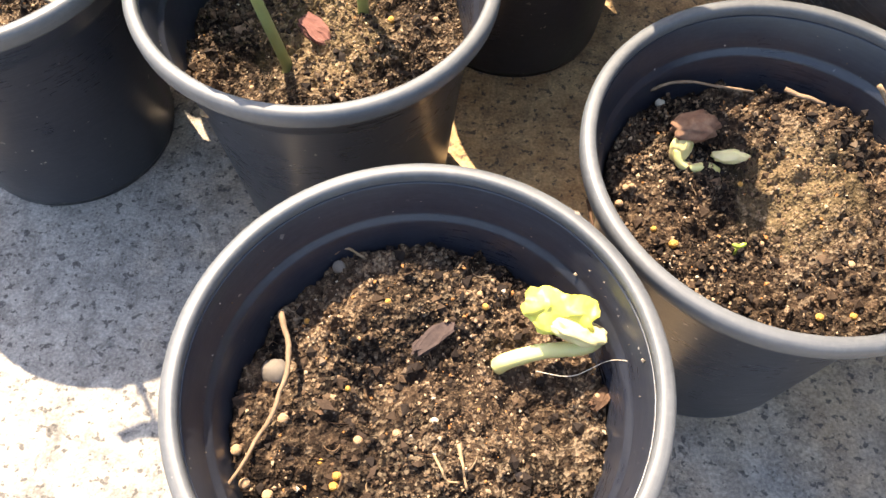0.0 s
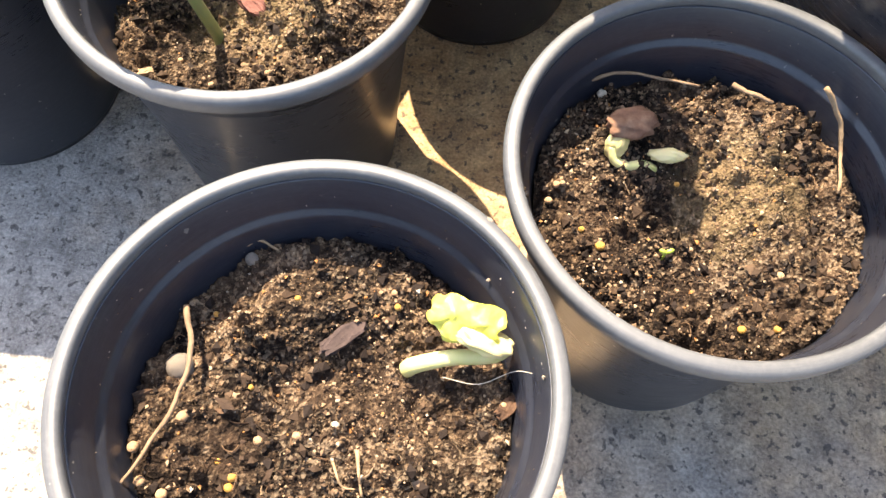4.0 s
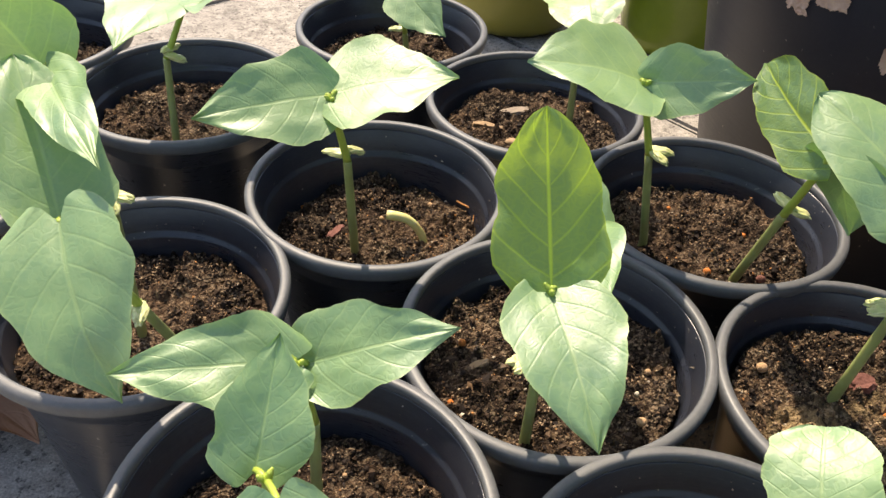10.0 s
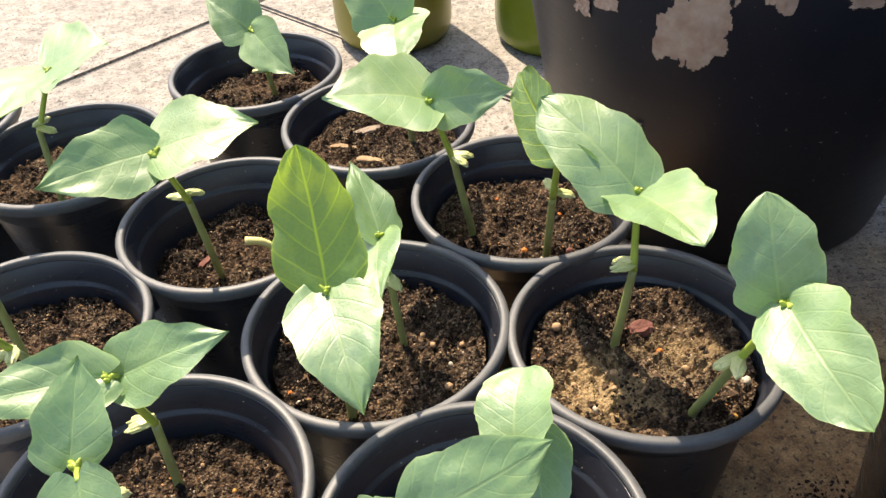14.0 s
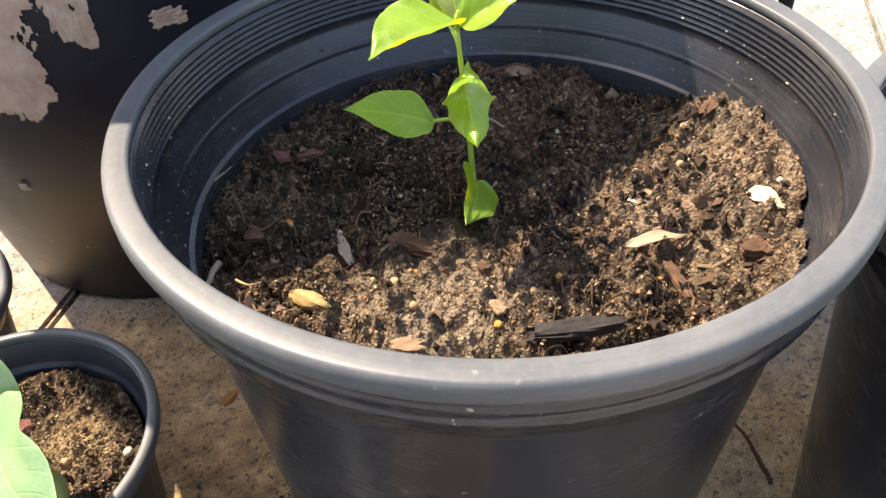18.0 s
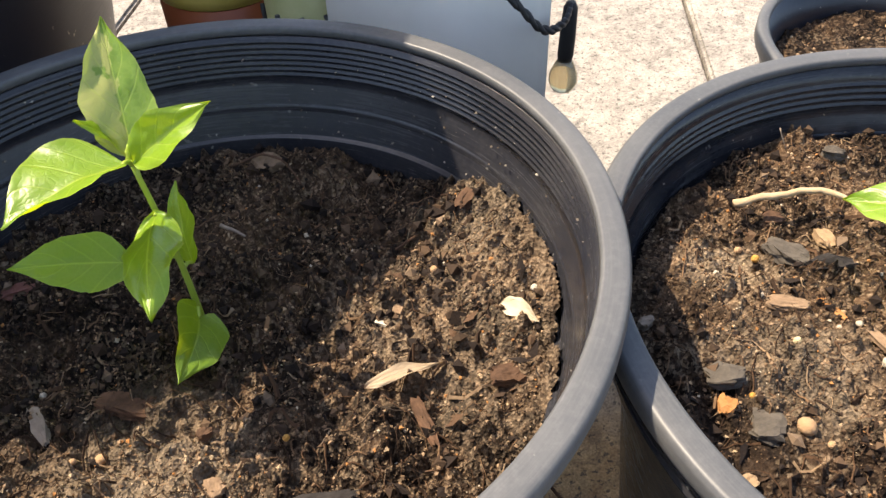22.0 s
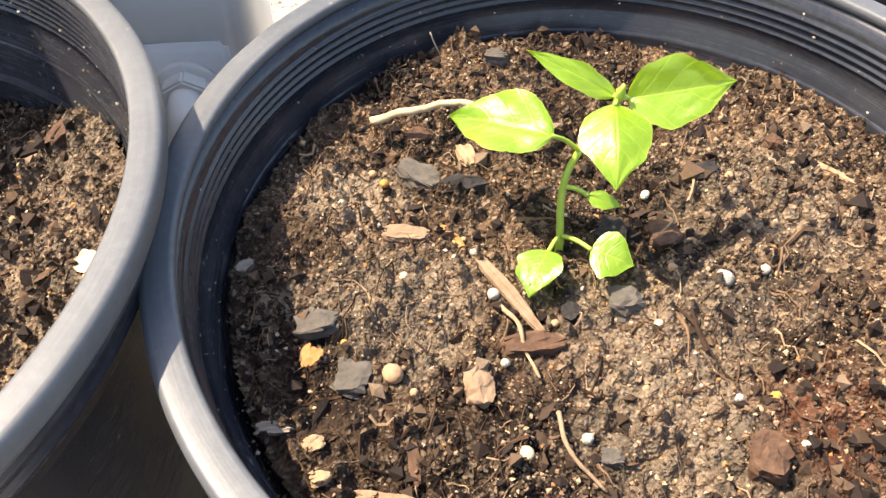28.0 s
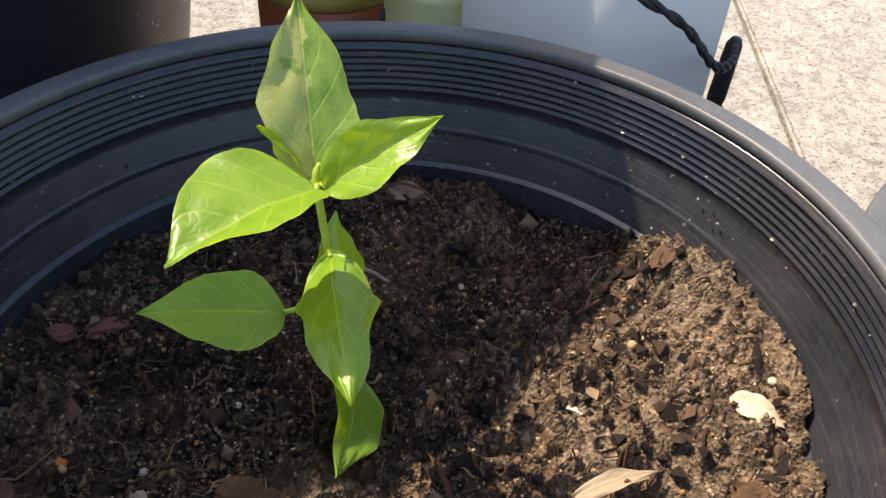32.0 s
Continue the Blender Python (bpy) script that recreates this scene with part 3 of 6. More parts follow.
    n.put(tl, "Color", n.mix(n.math("MULTIPLY", veins, 0.7), through_light, tuple(min(1.0, k * 1.5) for k in through_light)))
    n.put(tl, "Normal", nrm)
    mixer = n.add("ShaderNodeMixShader", Fac=lit)
    n.t.links.new(n.b.outputs[0], mixer.inputs[1])
    n.t.links.new(tl.outputs[0], mixer.inputs[2])
    n.t.links.new(mixer.outputs[0], n.t.nodes["Material Output"].inputs["Surface"])
    return n.mat


M_BEAN = leaf_material("bean_leaf", (0.122, 0.252, 0.128), (0.200, 0.340, 0.122), (0.36, 0.48, 0.17), (0.19, 0.36, 0.06), 0.42, 260, vein_mix=0.30, relief=0.26, down=0.15)
# Backlit copy of the bean leaf: shade put into its green, glow into its veins.
M_BEAN_BACKLIT = leaf_material("bean_leaf_backlit", (0.075, 0.185, 0.085), (0.115, 0.235, 0.080), (0.50, 0.62, 0.05), (0.42, 0.60, 0.040), 0.50, 240, vein_mix=0.90, relief=0.34, lit=0.46)
M_PEPPER = leaf_material("pepper_leaf", (0.090, 0.230, 0.010), (0.240, 0.410, 0.014), (0.44, 0.54, 0.07), (0.50, 0.64, 0.012), 0.30, 300, 4.5, 0.50, 0.26, lit=0.42)

M_PEPPER_PALE = leaf_material("variegated_pepper_leaf", (0.085, 0.205, 0.020), (0.20, 0.34, 0.03), (0.44, 0.54, 0.10), (0.40, 0.54, 0.03), 0.30, 300, 4.5, 0.5, 0.26, lit=0.40, blotch=(0.50, 0.50, 0.16))


def stalk_material(name, low, high, scale=300):
    n = Nodes(name)
    f = n.ramp(n.noise(60, 4), (0.3, (0, 0, 0)), (0.7, (1, 1, 1)))
    c = n.mix(f, low, high)
    n.put(n.b, "Subsurface Weight", 0.15)
    n.put(n.b, "Subsurface Radius", (0.001, 0.002, 0.0005))
    n.bump(n.noise(scale, 3), 0.35, 0.0005)
    return n.out(c, 0.45)


M_STEM = stalk_material("bean_stem", (0.20, 0.21, 0.075), (0.27, 0.31, 0.10))
M_SHOOT = stalk_material("bean_shoot", (0.24, 0.33, 0.045), (0.36, 0.45, 0.07))
M_COTY = stalk_material("shrivelled_cotyledon", (0.42, 0.45, 0.18), (0.56, 0.56, 0.28), 500)
M_PSTEM = stalk_material("pepper_stem", (0.24, 0.34, 0.035), (0.36, 0.45, 0.06))
M_WHITE = stalk_material("blanched_shoot", (0.60, 0.55, 0.20), (0.74, 0.68, 0.30))
M_YELLOW = stalk_material("unfolding_leaves", (0.46, 0.52, 0.05), (0.66, 0.66, 0.22))


# ---- plants ----
def blade(base, tip, left, right, kind="bean", arch=0.06, cup=0.12, wave=0.045, seed=0.0, full=None):
    """One leaf between its base, tip and widest points: a fine sheet with u, v along and across it."""
    b, t = Vector(base), Vector(tip)
    x = t - b
    size = x.length
    x.normalize()
    y = Vector(left) - Vector(right)
    y = y - x * y.dot(x)
    wide = y.length * (1.05 if kind == "pepper" else 1.14)
    y.normalize()
    z = x.cross(y)
    if z.z < 0 and kind != "up":
        z = -z
        y = -y
    bm = bmesh.new()
    uvl = bm.loops.layers.uv.new("leaf")
    wide *= 0.93 if (full or 0) > 2.3 else 1.0
    nu, nv = 30, 16
    full = full or 1.85 + 0.25 * math.sin(seed * 7)
    grid = []
    for i in range(nu + 1):
        u = i / nu
        if kind == "pepper":
            half = math.sin(math.pi * min(1, u) ** 0.72) ** 0.85 * (1 - 0.10 * u) * (1 - 0.42 * max(0.0, (u - 0.70) / 0.30) ** 1.4) if 0 < u < 1 else 0
            lobe = 0.02
        elif kind == "round":
            half = (1 - (abs(u - 0.46) / 0.56) ** 2.6) ** 0.5 if abs(u - 0.46) < 0.56 else 0
            lobe = 0.10
        else:
            k = u / 0.20
            half = (0.42 + 0.58 * math.sin(min(1, k) * math.pi / 2) ** 0.9) if u < 0.20 else (1 - ((u - 0.20) / 0.80) ** full) * (1 - 0.25 * max(0.0, (u - 0.78) / 0.22))
            half *= 1 if u > 0.001 else 0.9
            lobe = 0.13
        if full > 2.3 and kind == "bean":
            half = half ** 0.62 if u > 0.20 else half
        half = max(half, 0.012 if 0 < u < 1 else 0.006)
        row = []
        for j in range(nv + 1):
            s = -1 + 2 * j / nv
            a = abs(s)
            back = lobe * math.sin(math.pi * min(1, a * 1.15) * 0.5) * (1 - u) ** 4
            edge = 1 + (wave * math.sin(u * 17 + seed * 5 + s * 2) + 0.10 * noise.noise(Vector((u * 5.5, 3.0 if s > 0 else -3.0, seed * 3))) + 0.035 * noise.noise(Vector((u * 22, 5.0 if s > 0 else -5.0, seed)))) * a ** 3
            px = size * (u - back)
            py = s * half * wide * 0.5 * edge
            pz = size * arch * 4 * u * (1 - u) + cup * half * wide * 0.5 * a ** (1.05 if kind == "pepper" else 1.3) + size * wave * 0.5 * math.sin(u * 11 + seed * 3 + s * 3) * a ** 2
            if kind != "up":
                lane = (u - 0.31 * a) * (4.5 if kind == "pepper" else 6.0)
                pz += size * 0.0011 * math.cos(2 * math.pi * lane) * min(1.0, a * 3) * (1 - a * a) - size * 0.005 * max(0.0, 1 - a * 7)
            pz += size * 0.018 * noise.noise(Vector((u * 4, s * 3, seed * 9))) + size * 0.006 * noise.noise(Vector((u * 11, s * 8, seed * 5)))
            row.append(bm.verts.new(b + x * px + y * py + z * pz))
        grid.append(row)
    for i in range(nu):
        for j in range(nv):
            f = bm.faces.new((grid[i][j], grid[i + 1][j], grid[i + 1][j + 1], grid[i][j + 1]))
            for lp, (ii, jj) in zip(f.loops, ((i, j), (i + 1, j), (i + 1, j + 1), (i, j + 1))):
                lp[uvl].uv = (ii / nu, jj / nv)
    return bm


def nub(at, way, length, thick, curl, seed):
    """A small shrivelled seed leaf, bent downward at its end."""
    at, way = Vector(at), Vector(way).normalized()
    pts, rad = [], []
    for i in range(9):
        k = i / 8
        p = at + way * length * k + Vector((0, 0, -curl * length * k * k))
        pts.append(p + Vector((noise.noise(p * 200 + Vector((seed, 0, 0))), noise.noise(p * 200 + Vector((0, seed, 0))), 0)) * 0.0006)
        rad.append(thick * (0.35 + 0.75 * math.sin(math.pi * min(1, k * 0.92 + 0.08)) ** 0.7) * (1 + 0.18 * math.sin(i * 2.4 + seed)))
    bm = tube(pts, rad, 10)
    return bm


def lump(at, way, long, wide, thick, seed, rough=0.30, bow=0.35):
    """A wrinkled oval body lying along a direction, its far end drooping."""
    bm = bmesh.new()
    bmesh.ops.create_icosphere(bm, subdivisions=4, radius=1)
    x = Vector(way).normalized()
    y = Vector((0, 0, 1)).cross(x).normalized()
    z = x.cross(y)
    for v in bm.verts:
        p = v.co.copy()
        q = Vector((p.x * 1.1 + seed * 3.7, p.y * 1.6, p.z * 1.6 + seed))
        k = 1 + rough * noise.noise(q * 1.5) + rough * 0.5 * noise.noise(q * 3.6) - rough * 0.5 * max(0.0, 1 - abs(p.y + 0.2 * p.x) * 5) * max(0.0, p.z)
        v.co = Vector(at) + x * p.x * long * k + y * p.y * wide * k + z * (p.z * thick * k - bow * thick * p.x * abs(p.x))
    return bm


COUNT = [0]


def petiole(base, node_at, leaf_ob, r, mat):
    m = (Vector(base) + Vector(node_at)) / 2 + Vector((0, 0, 0.001))
    ob = part("petiole", tube(bend([node_at, m, base], 4), r, 6), mat, leaf_ob)
    return ob


def seedling(root, knot, top, leaves, label, lean=(0, 0, 0), thick=0.0021, nubs=True, kinds=None):
    """A young bean plant: stem from the soil to its node, a pair of leaves, two shrivelled seed leaves."""
    COUNT[0] += 1
    seed = COUNT[0] * 1.37
    plant = new("bean_seedling")
    root, knot, top = Vector(root), Vector(knot), Vector(top)
    low = root - Vector((0, 0, 0.006))
    mid = (root + knot) / 2 + Vector(lean)
    line = bend([low, root, mid, knot], 5)
    part("stem", tube(line, [thick * (1.12 - 0.22 * i / len(line)) for i in range(len(line))], 10), M_STEM, plant)
    upper = bend([knot, (knot + top) / 2 + Vector(lean) * 0.3, top], 5)
    part("shoot", tube(upper, [thick * (0.88 - 0.25 * i / len(upper)) for i in range(len(upper))], 10), M_SHOOT, plant, "bright green upper stem")
    for k in range(3):
        part("bud", nub(top - Vector((0, 0, 0.0006)), (0.7 * math.cos(seed + k * 2.1), 0.7 * math.sin(seed + k * 2.1), 1), 0.0048 - 0.0008 * k, 0.0009, 0.1, seed + k), M_SHOOT, plant)
    for k, lf in enumerate(leaves):
        b, t, l, r = lf[:4]
        kind = lf[4] if len(lf) > 4 else "bean"
        opt = lf[5] if len(lf) > 5 else {}
        mat = M_BEAN_BACKLIT if opt.get("back") else M_BEAN
        shape = {q: w for q, w in opt.items() if q != "back"}
        ob = part("leaf", blade(b, t, l, r, kind, seed=seed + k, **shape), mat, plant)
        petiole(b, top, ob, thick * 0.45, M_SHOOT)
    if nubs:
        away = Vector((math.cos(seed), math.sin(seed), 0.3))
        for k, sgn in enumerate((1, 0.6)):
            d = Vector((math.cos(seed + k * 1.1), math.sin(seed + k * 1.1) * 0.6 - 0.3, 0.35 if k else 0.15))
            part("seed_leaf", lump(knot + Vector((0, 0, 0.001)) + d.normalized() * 0.0052, d + Vector((0, 0, -0.35)), 0.0062, 0.0027, 0.0017, seed + k), M_COTY, plant, "pale shrivelled seed leaf")
    return tagged(plant, label, "seedling", "bean seedlings in pots")


def pepper_plant(root, fork, top, leaves, label):
    """A young pepper: a straight green stem, leaves on thin stalks from the nearest point of the stem."""
    COUNT[0] += 1
    seed = COUNT[0] * 1.37
    plant = new("pepper_plant")
    root, fork, top = Vector(root), Vector(fork), Vector(top)
    line = bend([root - Vector((0, 0, 0.006)), root, fork, top], 6)
    part("stem", tube(line, [0.0014 - 0.0006 * i / len(line) for i in range(len(line))], 10), M_PSTEM, plant)
    part("bud", nub(top, (0.1, -0.1, 1), 0.006, 0.0012, -0.1, seed), M_PSTEM, plant)
    for k, (b, t, l, r, kind, opt) in enumerate(leaves):
        shape = {q: w for q, w in opt.items() if q != "pale"}
        pale = opt.get("pale")
        ob = part("leaf", blade(b, t, l, r, kind, seed=seed + k, **shape), M_PEPPER_PALE if pale else M_PEPPER, plant, "green leaf with pale yellow patches" if pale else "")
        b = Vector(b)
        at = min(line, key=lambda p: (p - b).length + 0.4 * max(0, p.z - b.z))
        petiole(b, at, ob, 0.0007, M_PSTEM)
    return tagged(plant, label, "pepper plant", "pepper plants in large pots")


seedling((-0.1823, 0.4155, 0.0868), (-0.1818, 0.4003, 0.1530), (-0.1836, 0.3814, 0.1930),
         [((-0.1857, 0.3832, 0.1940), (-0.2317, 0.3582, 0.1923), (-0.1996, 0.3861, 0.2100), (-0.1948, 0.3599, 0.1880), "bean", dict(arch=0.05)),
          ((-0.1830, 0.3875, 0.1938), (-0.1342, 0.3921, 0.2026), (-0.1774, 0.4108, 0.2073), (-0.1732, 0.3682, 0.1950), "bean", dict(arch=0.04))],
         "young bean seedling with two spread green leaves")
seedling((-0.0932, 0.3021, 0.0988), (-0.0935, 0.3008, 0.1431), (-0.0938, 0.2996, 0.1780),
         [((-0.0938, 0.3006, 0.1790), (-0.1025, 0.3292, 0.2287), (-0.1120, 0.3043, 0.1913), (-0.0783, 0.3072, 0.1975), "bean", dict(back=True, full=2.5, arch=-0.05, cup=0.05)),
          ((-0.0938, 0.2996, 0.1770), (-0.0768, 0.2532, 0.1584), (-0.1080, 0.2841, 0.1829), (-0.0750, 0.2878, 0.1852), "bean", dict(arch=0.10))],
         "bean seedling with one upright and one drooping leaf")
seedling((-0.0717, 0.3479, 0.1006), (-0.0752, 0.3497, 0.1390), (-0.0776, 0.3506, 0.1653),
         [((-0.0776, 0.3506, 0.1653), (-0.0923, 0.3821, 0.1856), (-0.0887, 0.3519, 0.1834), (-0.0692, 0.3599, 0.1745), "bean", dict()),
          ((-0.0776, 0.3506, 0.1643), (-0.0738, 0.3055, 0.1650), (-0.0855, 0.3345, 0.1549), (-0.0648, 0.3385, 0.1653), "bean", dict())],
         "small bean seedling behind a taller one", thick=0.0018)
seedling((-0.0360, 0.4417, 0.0966), (-0.0450, 0.4371, 0.1499), (-0.0559, 0.4285, 0.1900),
         [((-0.0570, 0.4335, 0.1890), (-0.1077, 0.4175, 0.2008), (-0.0733, 0.4544, 0.1991), (-0.0658, 0.4043, 0.1888), "bean", dict()),
          ((-0.0539, 0.4286, 0.1910), (-0.0136, 0.4165, 0.2024), (-0.0440, 0.4237, 0.2141), (-0.0433, 0.4111, 0.1910), "bean", dict())],
         "young bean seedling with two spread green leaves")
seedling((0.0061, 0.4169, 0.0967), (0.0047, 0.3869, 0.1581), (0.0046, 0.3671, 0.1994),
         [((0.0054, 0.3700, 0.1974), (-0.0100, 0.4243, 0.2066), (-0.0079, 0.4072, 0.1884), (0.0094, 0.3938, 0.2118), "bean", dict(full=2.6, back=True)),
          ((0.0039, 0.3642, 0.2004), (0.0200, 0.3613, 0.1693), (0.0011, 0.3816, 0.1782), (0.0189, 0.3543, 0.1885), "bean", dict())],
         "leaning bean seedling with one dark and one pale leaf")
seedling((0.0329, 0.3409, 0.1017), (0.0367, 0.3389, 0.1512), (0.0353, 0.3425, 0.1916),
         [((0.0343, 0.3425, 0.1926), (-0.0035, 0.3790, 0.2175), (0.0090, 0.3402, 0.2024), (0.0472, 0.3496, 0.2089), "bean", dict(full=2.6, arch=0.08, cup=-0.08)),
          ((0.0353, 0.3416, 0.1906), (0.0488, 0.2901, 0.2046), (0.0537, 0.3414, 0.2019), (0.0212, 0.3263, 0.1975), "bean", dict(full=2.6, arch=0.06, cup=0.25))],
         "tall bean seedling with sunlit glossy leaves")
seedling((0.0607, 0.2965, 0.1025), (0.0655, 0.2764, 0.1576), (0.0688, 0.2589, 0.2027),
         [((0.0676, 0.2619, 0.2017), (0.0616, 0.2793, 0.2349), (0.0498, 0.2646, 0.2197), (0.0771, 0.2567, 0.2199), "bean", dict(full=2.6, arch=0.08)),
          ((0.0689, 0.2569, 0.2037), (0.0802, 0.2110, 0.1973), (0.0597, 0.2552, 0.1935), (0.0842, 0.2486, 0.2119), "bean", dict(full=2.6, arch=0.10))],
         "bent bean seedling with two broad pale leaves", lean=(0.004, 0.004, 0))
seedling((-0.0476, 0.2134, 0.0864), (-0.0524, 0.2054, 0.1372), (-0.0557, 0.1996, 0.1713),
         [((-0.0577, 0.1995, 0.1673), (-0.0768, 0.1986, 0.1509), (-0.0709, 0.2031, 0.1763), (-0.0618, 0.1811, 0.1610), "round", dict(arch=0.06)),
          ((-0.0537, 0.2047, 0.1674), (-0.0102, 0.2277, 0.1751), (-0.0459, 0.2173, 0.1856), (-0.0415, 0.1950, 0.1653), "bean", dict(arch=0.10, cup=-0.06))],
         "bean seedling with blunt squarish leaves over the soil")
seedling((-0.0208, 0.2387, 0.0863), (-0.0195, 0.2388, 0.1305), (-0.0177, 0.2402, 0.1609),
         [((-0.0226, 0.2300, 0.1700), (-0.0180, 0.2565, 0.1785), (-0.0312, 0.2470, 0.1700), (-0.0090, 0.2395, 0.1795), "round", dict(arch=0.12)),
          ((-0.0147, 0.2423, 0.1589), (-0.0119, 0.2105, 0.1336), (-0.0222, 0.2126, 0.1506), (-0.0020, 0.2258, 0.1651), "bean", dict(arch=0.05))],
         "bean seedling with one rounded and one hanging leaf")
seedling((-0.1718, 0.2302, 0.0914), (-0.1659, 0.2198, 0.1537), (-0.1629, 0.2153, 0.1807),
         [((-0.1574, 0.2066, 0.1870), (-0.1455, 0.1859, 0.1575), (-0.1646, 0.1997, 0.1793), (-0.1371, 0.2007, 0.1830), "bean", dict(arch=0.10)),
          ((-0.1670, 0.2189, 0.1797), (-0.1658, 0.2439, 0.2033), (-0.1786, 0.2187, 0.1896), (-0.1570, 0.2269, 0.1896), "bean", dict(arch=0.02, cup=0.2))],
         "bean seedling with a long hanging leaf and an upright one")
seedling((-0.1674, 0.2700, 0.0928), (-0.1667, 0.2704, 0.1348), (-0.1648, 0.2524, 0.1819),
         [((-0.1667, 0.2522, 0.1831), (-0.2128, 0.2376, 0.1858), (-0.1826, 0.2526, 0.1960), (-0.1789, 0.2320, 0.1837), "bean", dict(wave=0.06)),
          ((-0.1630, 0.2555, 0.1798), (-0.1207, 0.2606, 0.1961), (-0.1502, 0.2630, 0.1968), (-0.1508, 0.2422, 0.1802), "bean", dict(wave=0.05))],
         "bean seedling with two long spread leaves")
seedling((-0.2361, 0.3292, 0.0913), (-0.2409, 0.3101, 0.1374), (-0.2472, 0.2870, 0.1944),
         [((-0.2492, 0.2907, 0.1925), (-0.2738, 0.3271, 0.2288), (-0.2643, 0.2789, 0.2151), (-0.2340, 0.2934, 0.2039), "bean", dict(full=2.6, arch=0.04)),
          ((-0.2399, 0.2769, 0.2034), (-0.2149, 0.2443, 0.1660), (-0.2616, 0.2724, 0.1842), (-0.2281, 0.2827, 0.1980), "bean", dict(arch=0.12))],
         "bean seedling with one upright and one drooping large leaf")
seedling((-0.2602, 0.3372, 0.0948), (-0.2575, 0.3345, 0.1687), (-0.2720, 0.3388, 0.2178),
         [((-0.2764, 0.3446, 0.2145), (-0.2963, 0.3361, 0.2514), (-0.3071, 0.3390, 0.2277), (-0.2687, 0.3529, 0.2273), "bean", dict(full=2.6, arch=0.08)),
          ((-0.2686, 0.3339, 0.2201), (-0.2265, 0.2821, 0.2194), (-0.2559, 0.3397, 0.2288), (-0.2390, 0.2890, 0.2224), "bean", dict(arch=0.06))],
         "tall bean seedling with broad blue-green leaves")
seedling((-0.2960, 0.4756, 0.0969), (-0.2972, 0.4845, 0.1490), (-0.2847, 0.4971, 0.1820),
         [((-0.2868, 0.4990, 0.1810), (-0.2980, 0.4334, 0.1777), (-0.3094, 0.5066, 0.1879), (-0.2665, 0.4629, 0.1890), "bean", dict(arch=0.08)),
          ((-0.2847, 0.4971, 0.1830), (-0.2493, 0.5101, 0.1930), (-0.2888, 0.5299, 0.1930), (-0.2534, 0.4570, 0.1949), "bean", dict(arch=0.06))],
         "young bean seedling with two spread green leaves")
seedling((-0.1866, 0.6233, 0.0945), (-0.1876, 0.6183, 0.1155), (-0.1905, 0.6083, 0.1535),
         [((-0.1926, 0.6113, 0.1535), (-0.2231, 0.6232, 0.1734), (-0.1837, 0.6233, 0.1665), (-0.2072, 0.6032, 0.1494), "bean", dict(arch=0.08)),
          ((-0.1885, 0.6053, 0.1535), (-0.1555, 0.5702, 0.1374), (-0.1692, 0.5836, 0.1724), (-0.1968, 0.5833, 0.1524), "bean", dict(arch=0.06))],
         "young bean seedling with two spread green leaves")
seedling((-0.0750, 0.5355, 0.0983), (-0.0771, 0.5301, 0.1455), (-0.0790, 0.5240, 0.1936),
         [((-0.0801, 0.5249, 0.1936), (-0.1065, 0.5526, 0.2305), (-0.1024, 0.5246, 0.1913), (-0.0689, 0.5244, 0.2079), "bean", dict(arch=0.05)),
          ((-0.0791, 0.5250, 0.1926), (-0.0744, 0.4820, 0.1822), (-0.0957, 0.5138, 0.1873), (-0.0571, 0.5006, 0.1956), "bean", dict(arch=0.06))],
         "young bean seedling with two blue-green leaves")
seedling((-0.3563, 0.3854, 0.0986), (-0.3529, 0.3759, 0.1470), (-0.3655, 0.3708, 0.1753),
         [((-0.3655, 0.3708, 0.1753), (-0.3184, 0.3463, 0.1765), (-0.3270, 0.3659, 0.1945), (-0.3411, 0.3556, 0.1732), "bean", dict()),
          ((-0.3655, 0.3708, 0.1753), (-0.4182, 0.3921, 0.1855), (-0.3850, 0.4113, 0.1843), (-0.3849, 0.3592, 0.1776), "bean", dict())],
         "young bean seedling at the edge of the group")
seedling((-0.4267, 0.5291, 0.0940), (-0.4418, 0.5437, 0.1370), (-0.4573, 0.5566, 0.1791),
         [((-0.4573, 0.5566, 0.1791), (-0.4111, 0.5610, 0.1909), (-0.4412, 0.5774, 0.1931), (-0.4406, 0.5399, 0.1850), "bean", dict()),
          ((-0.4573, 0.5566, 0.1791), (-0.5070, 0.5480, 0.1891), (-0.4732, 0.5334, 0.1852), (-0.4742, 0.5737, 0.1912), "bean", dict())],
         "young bean seedling at the edge of the group")
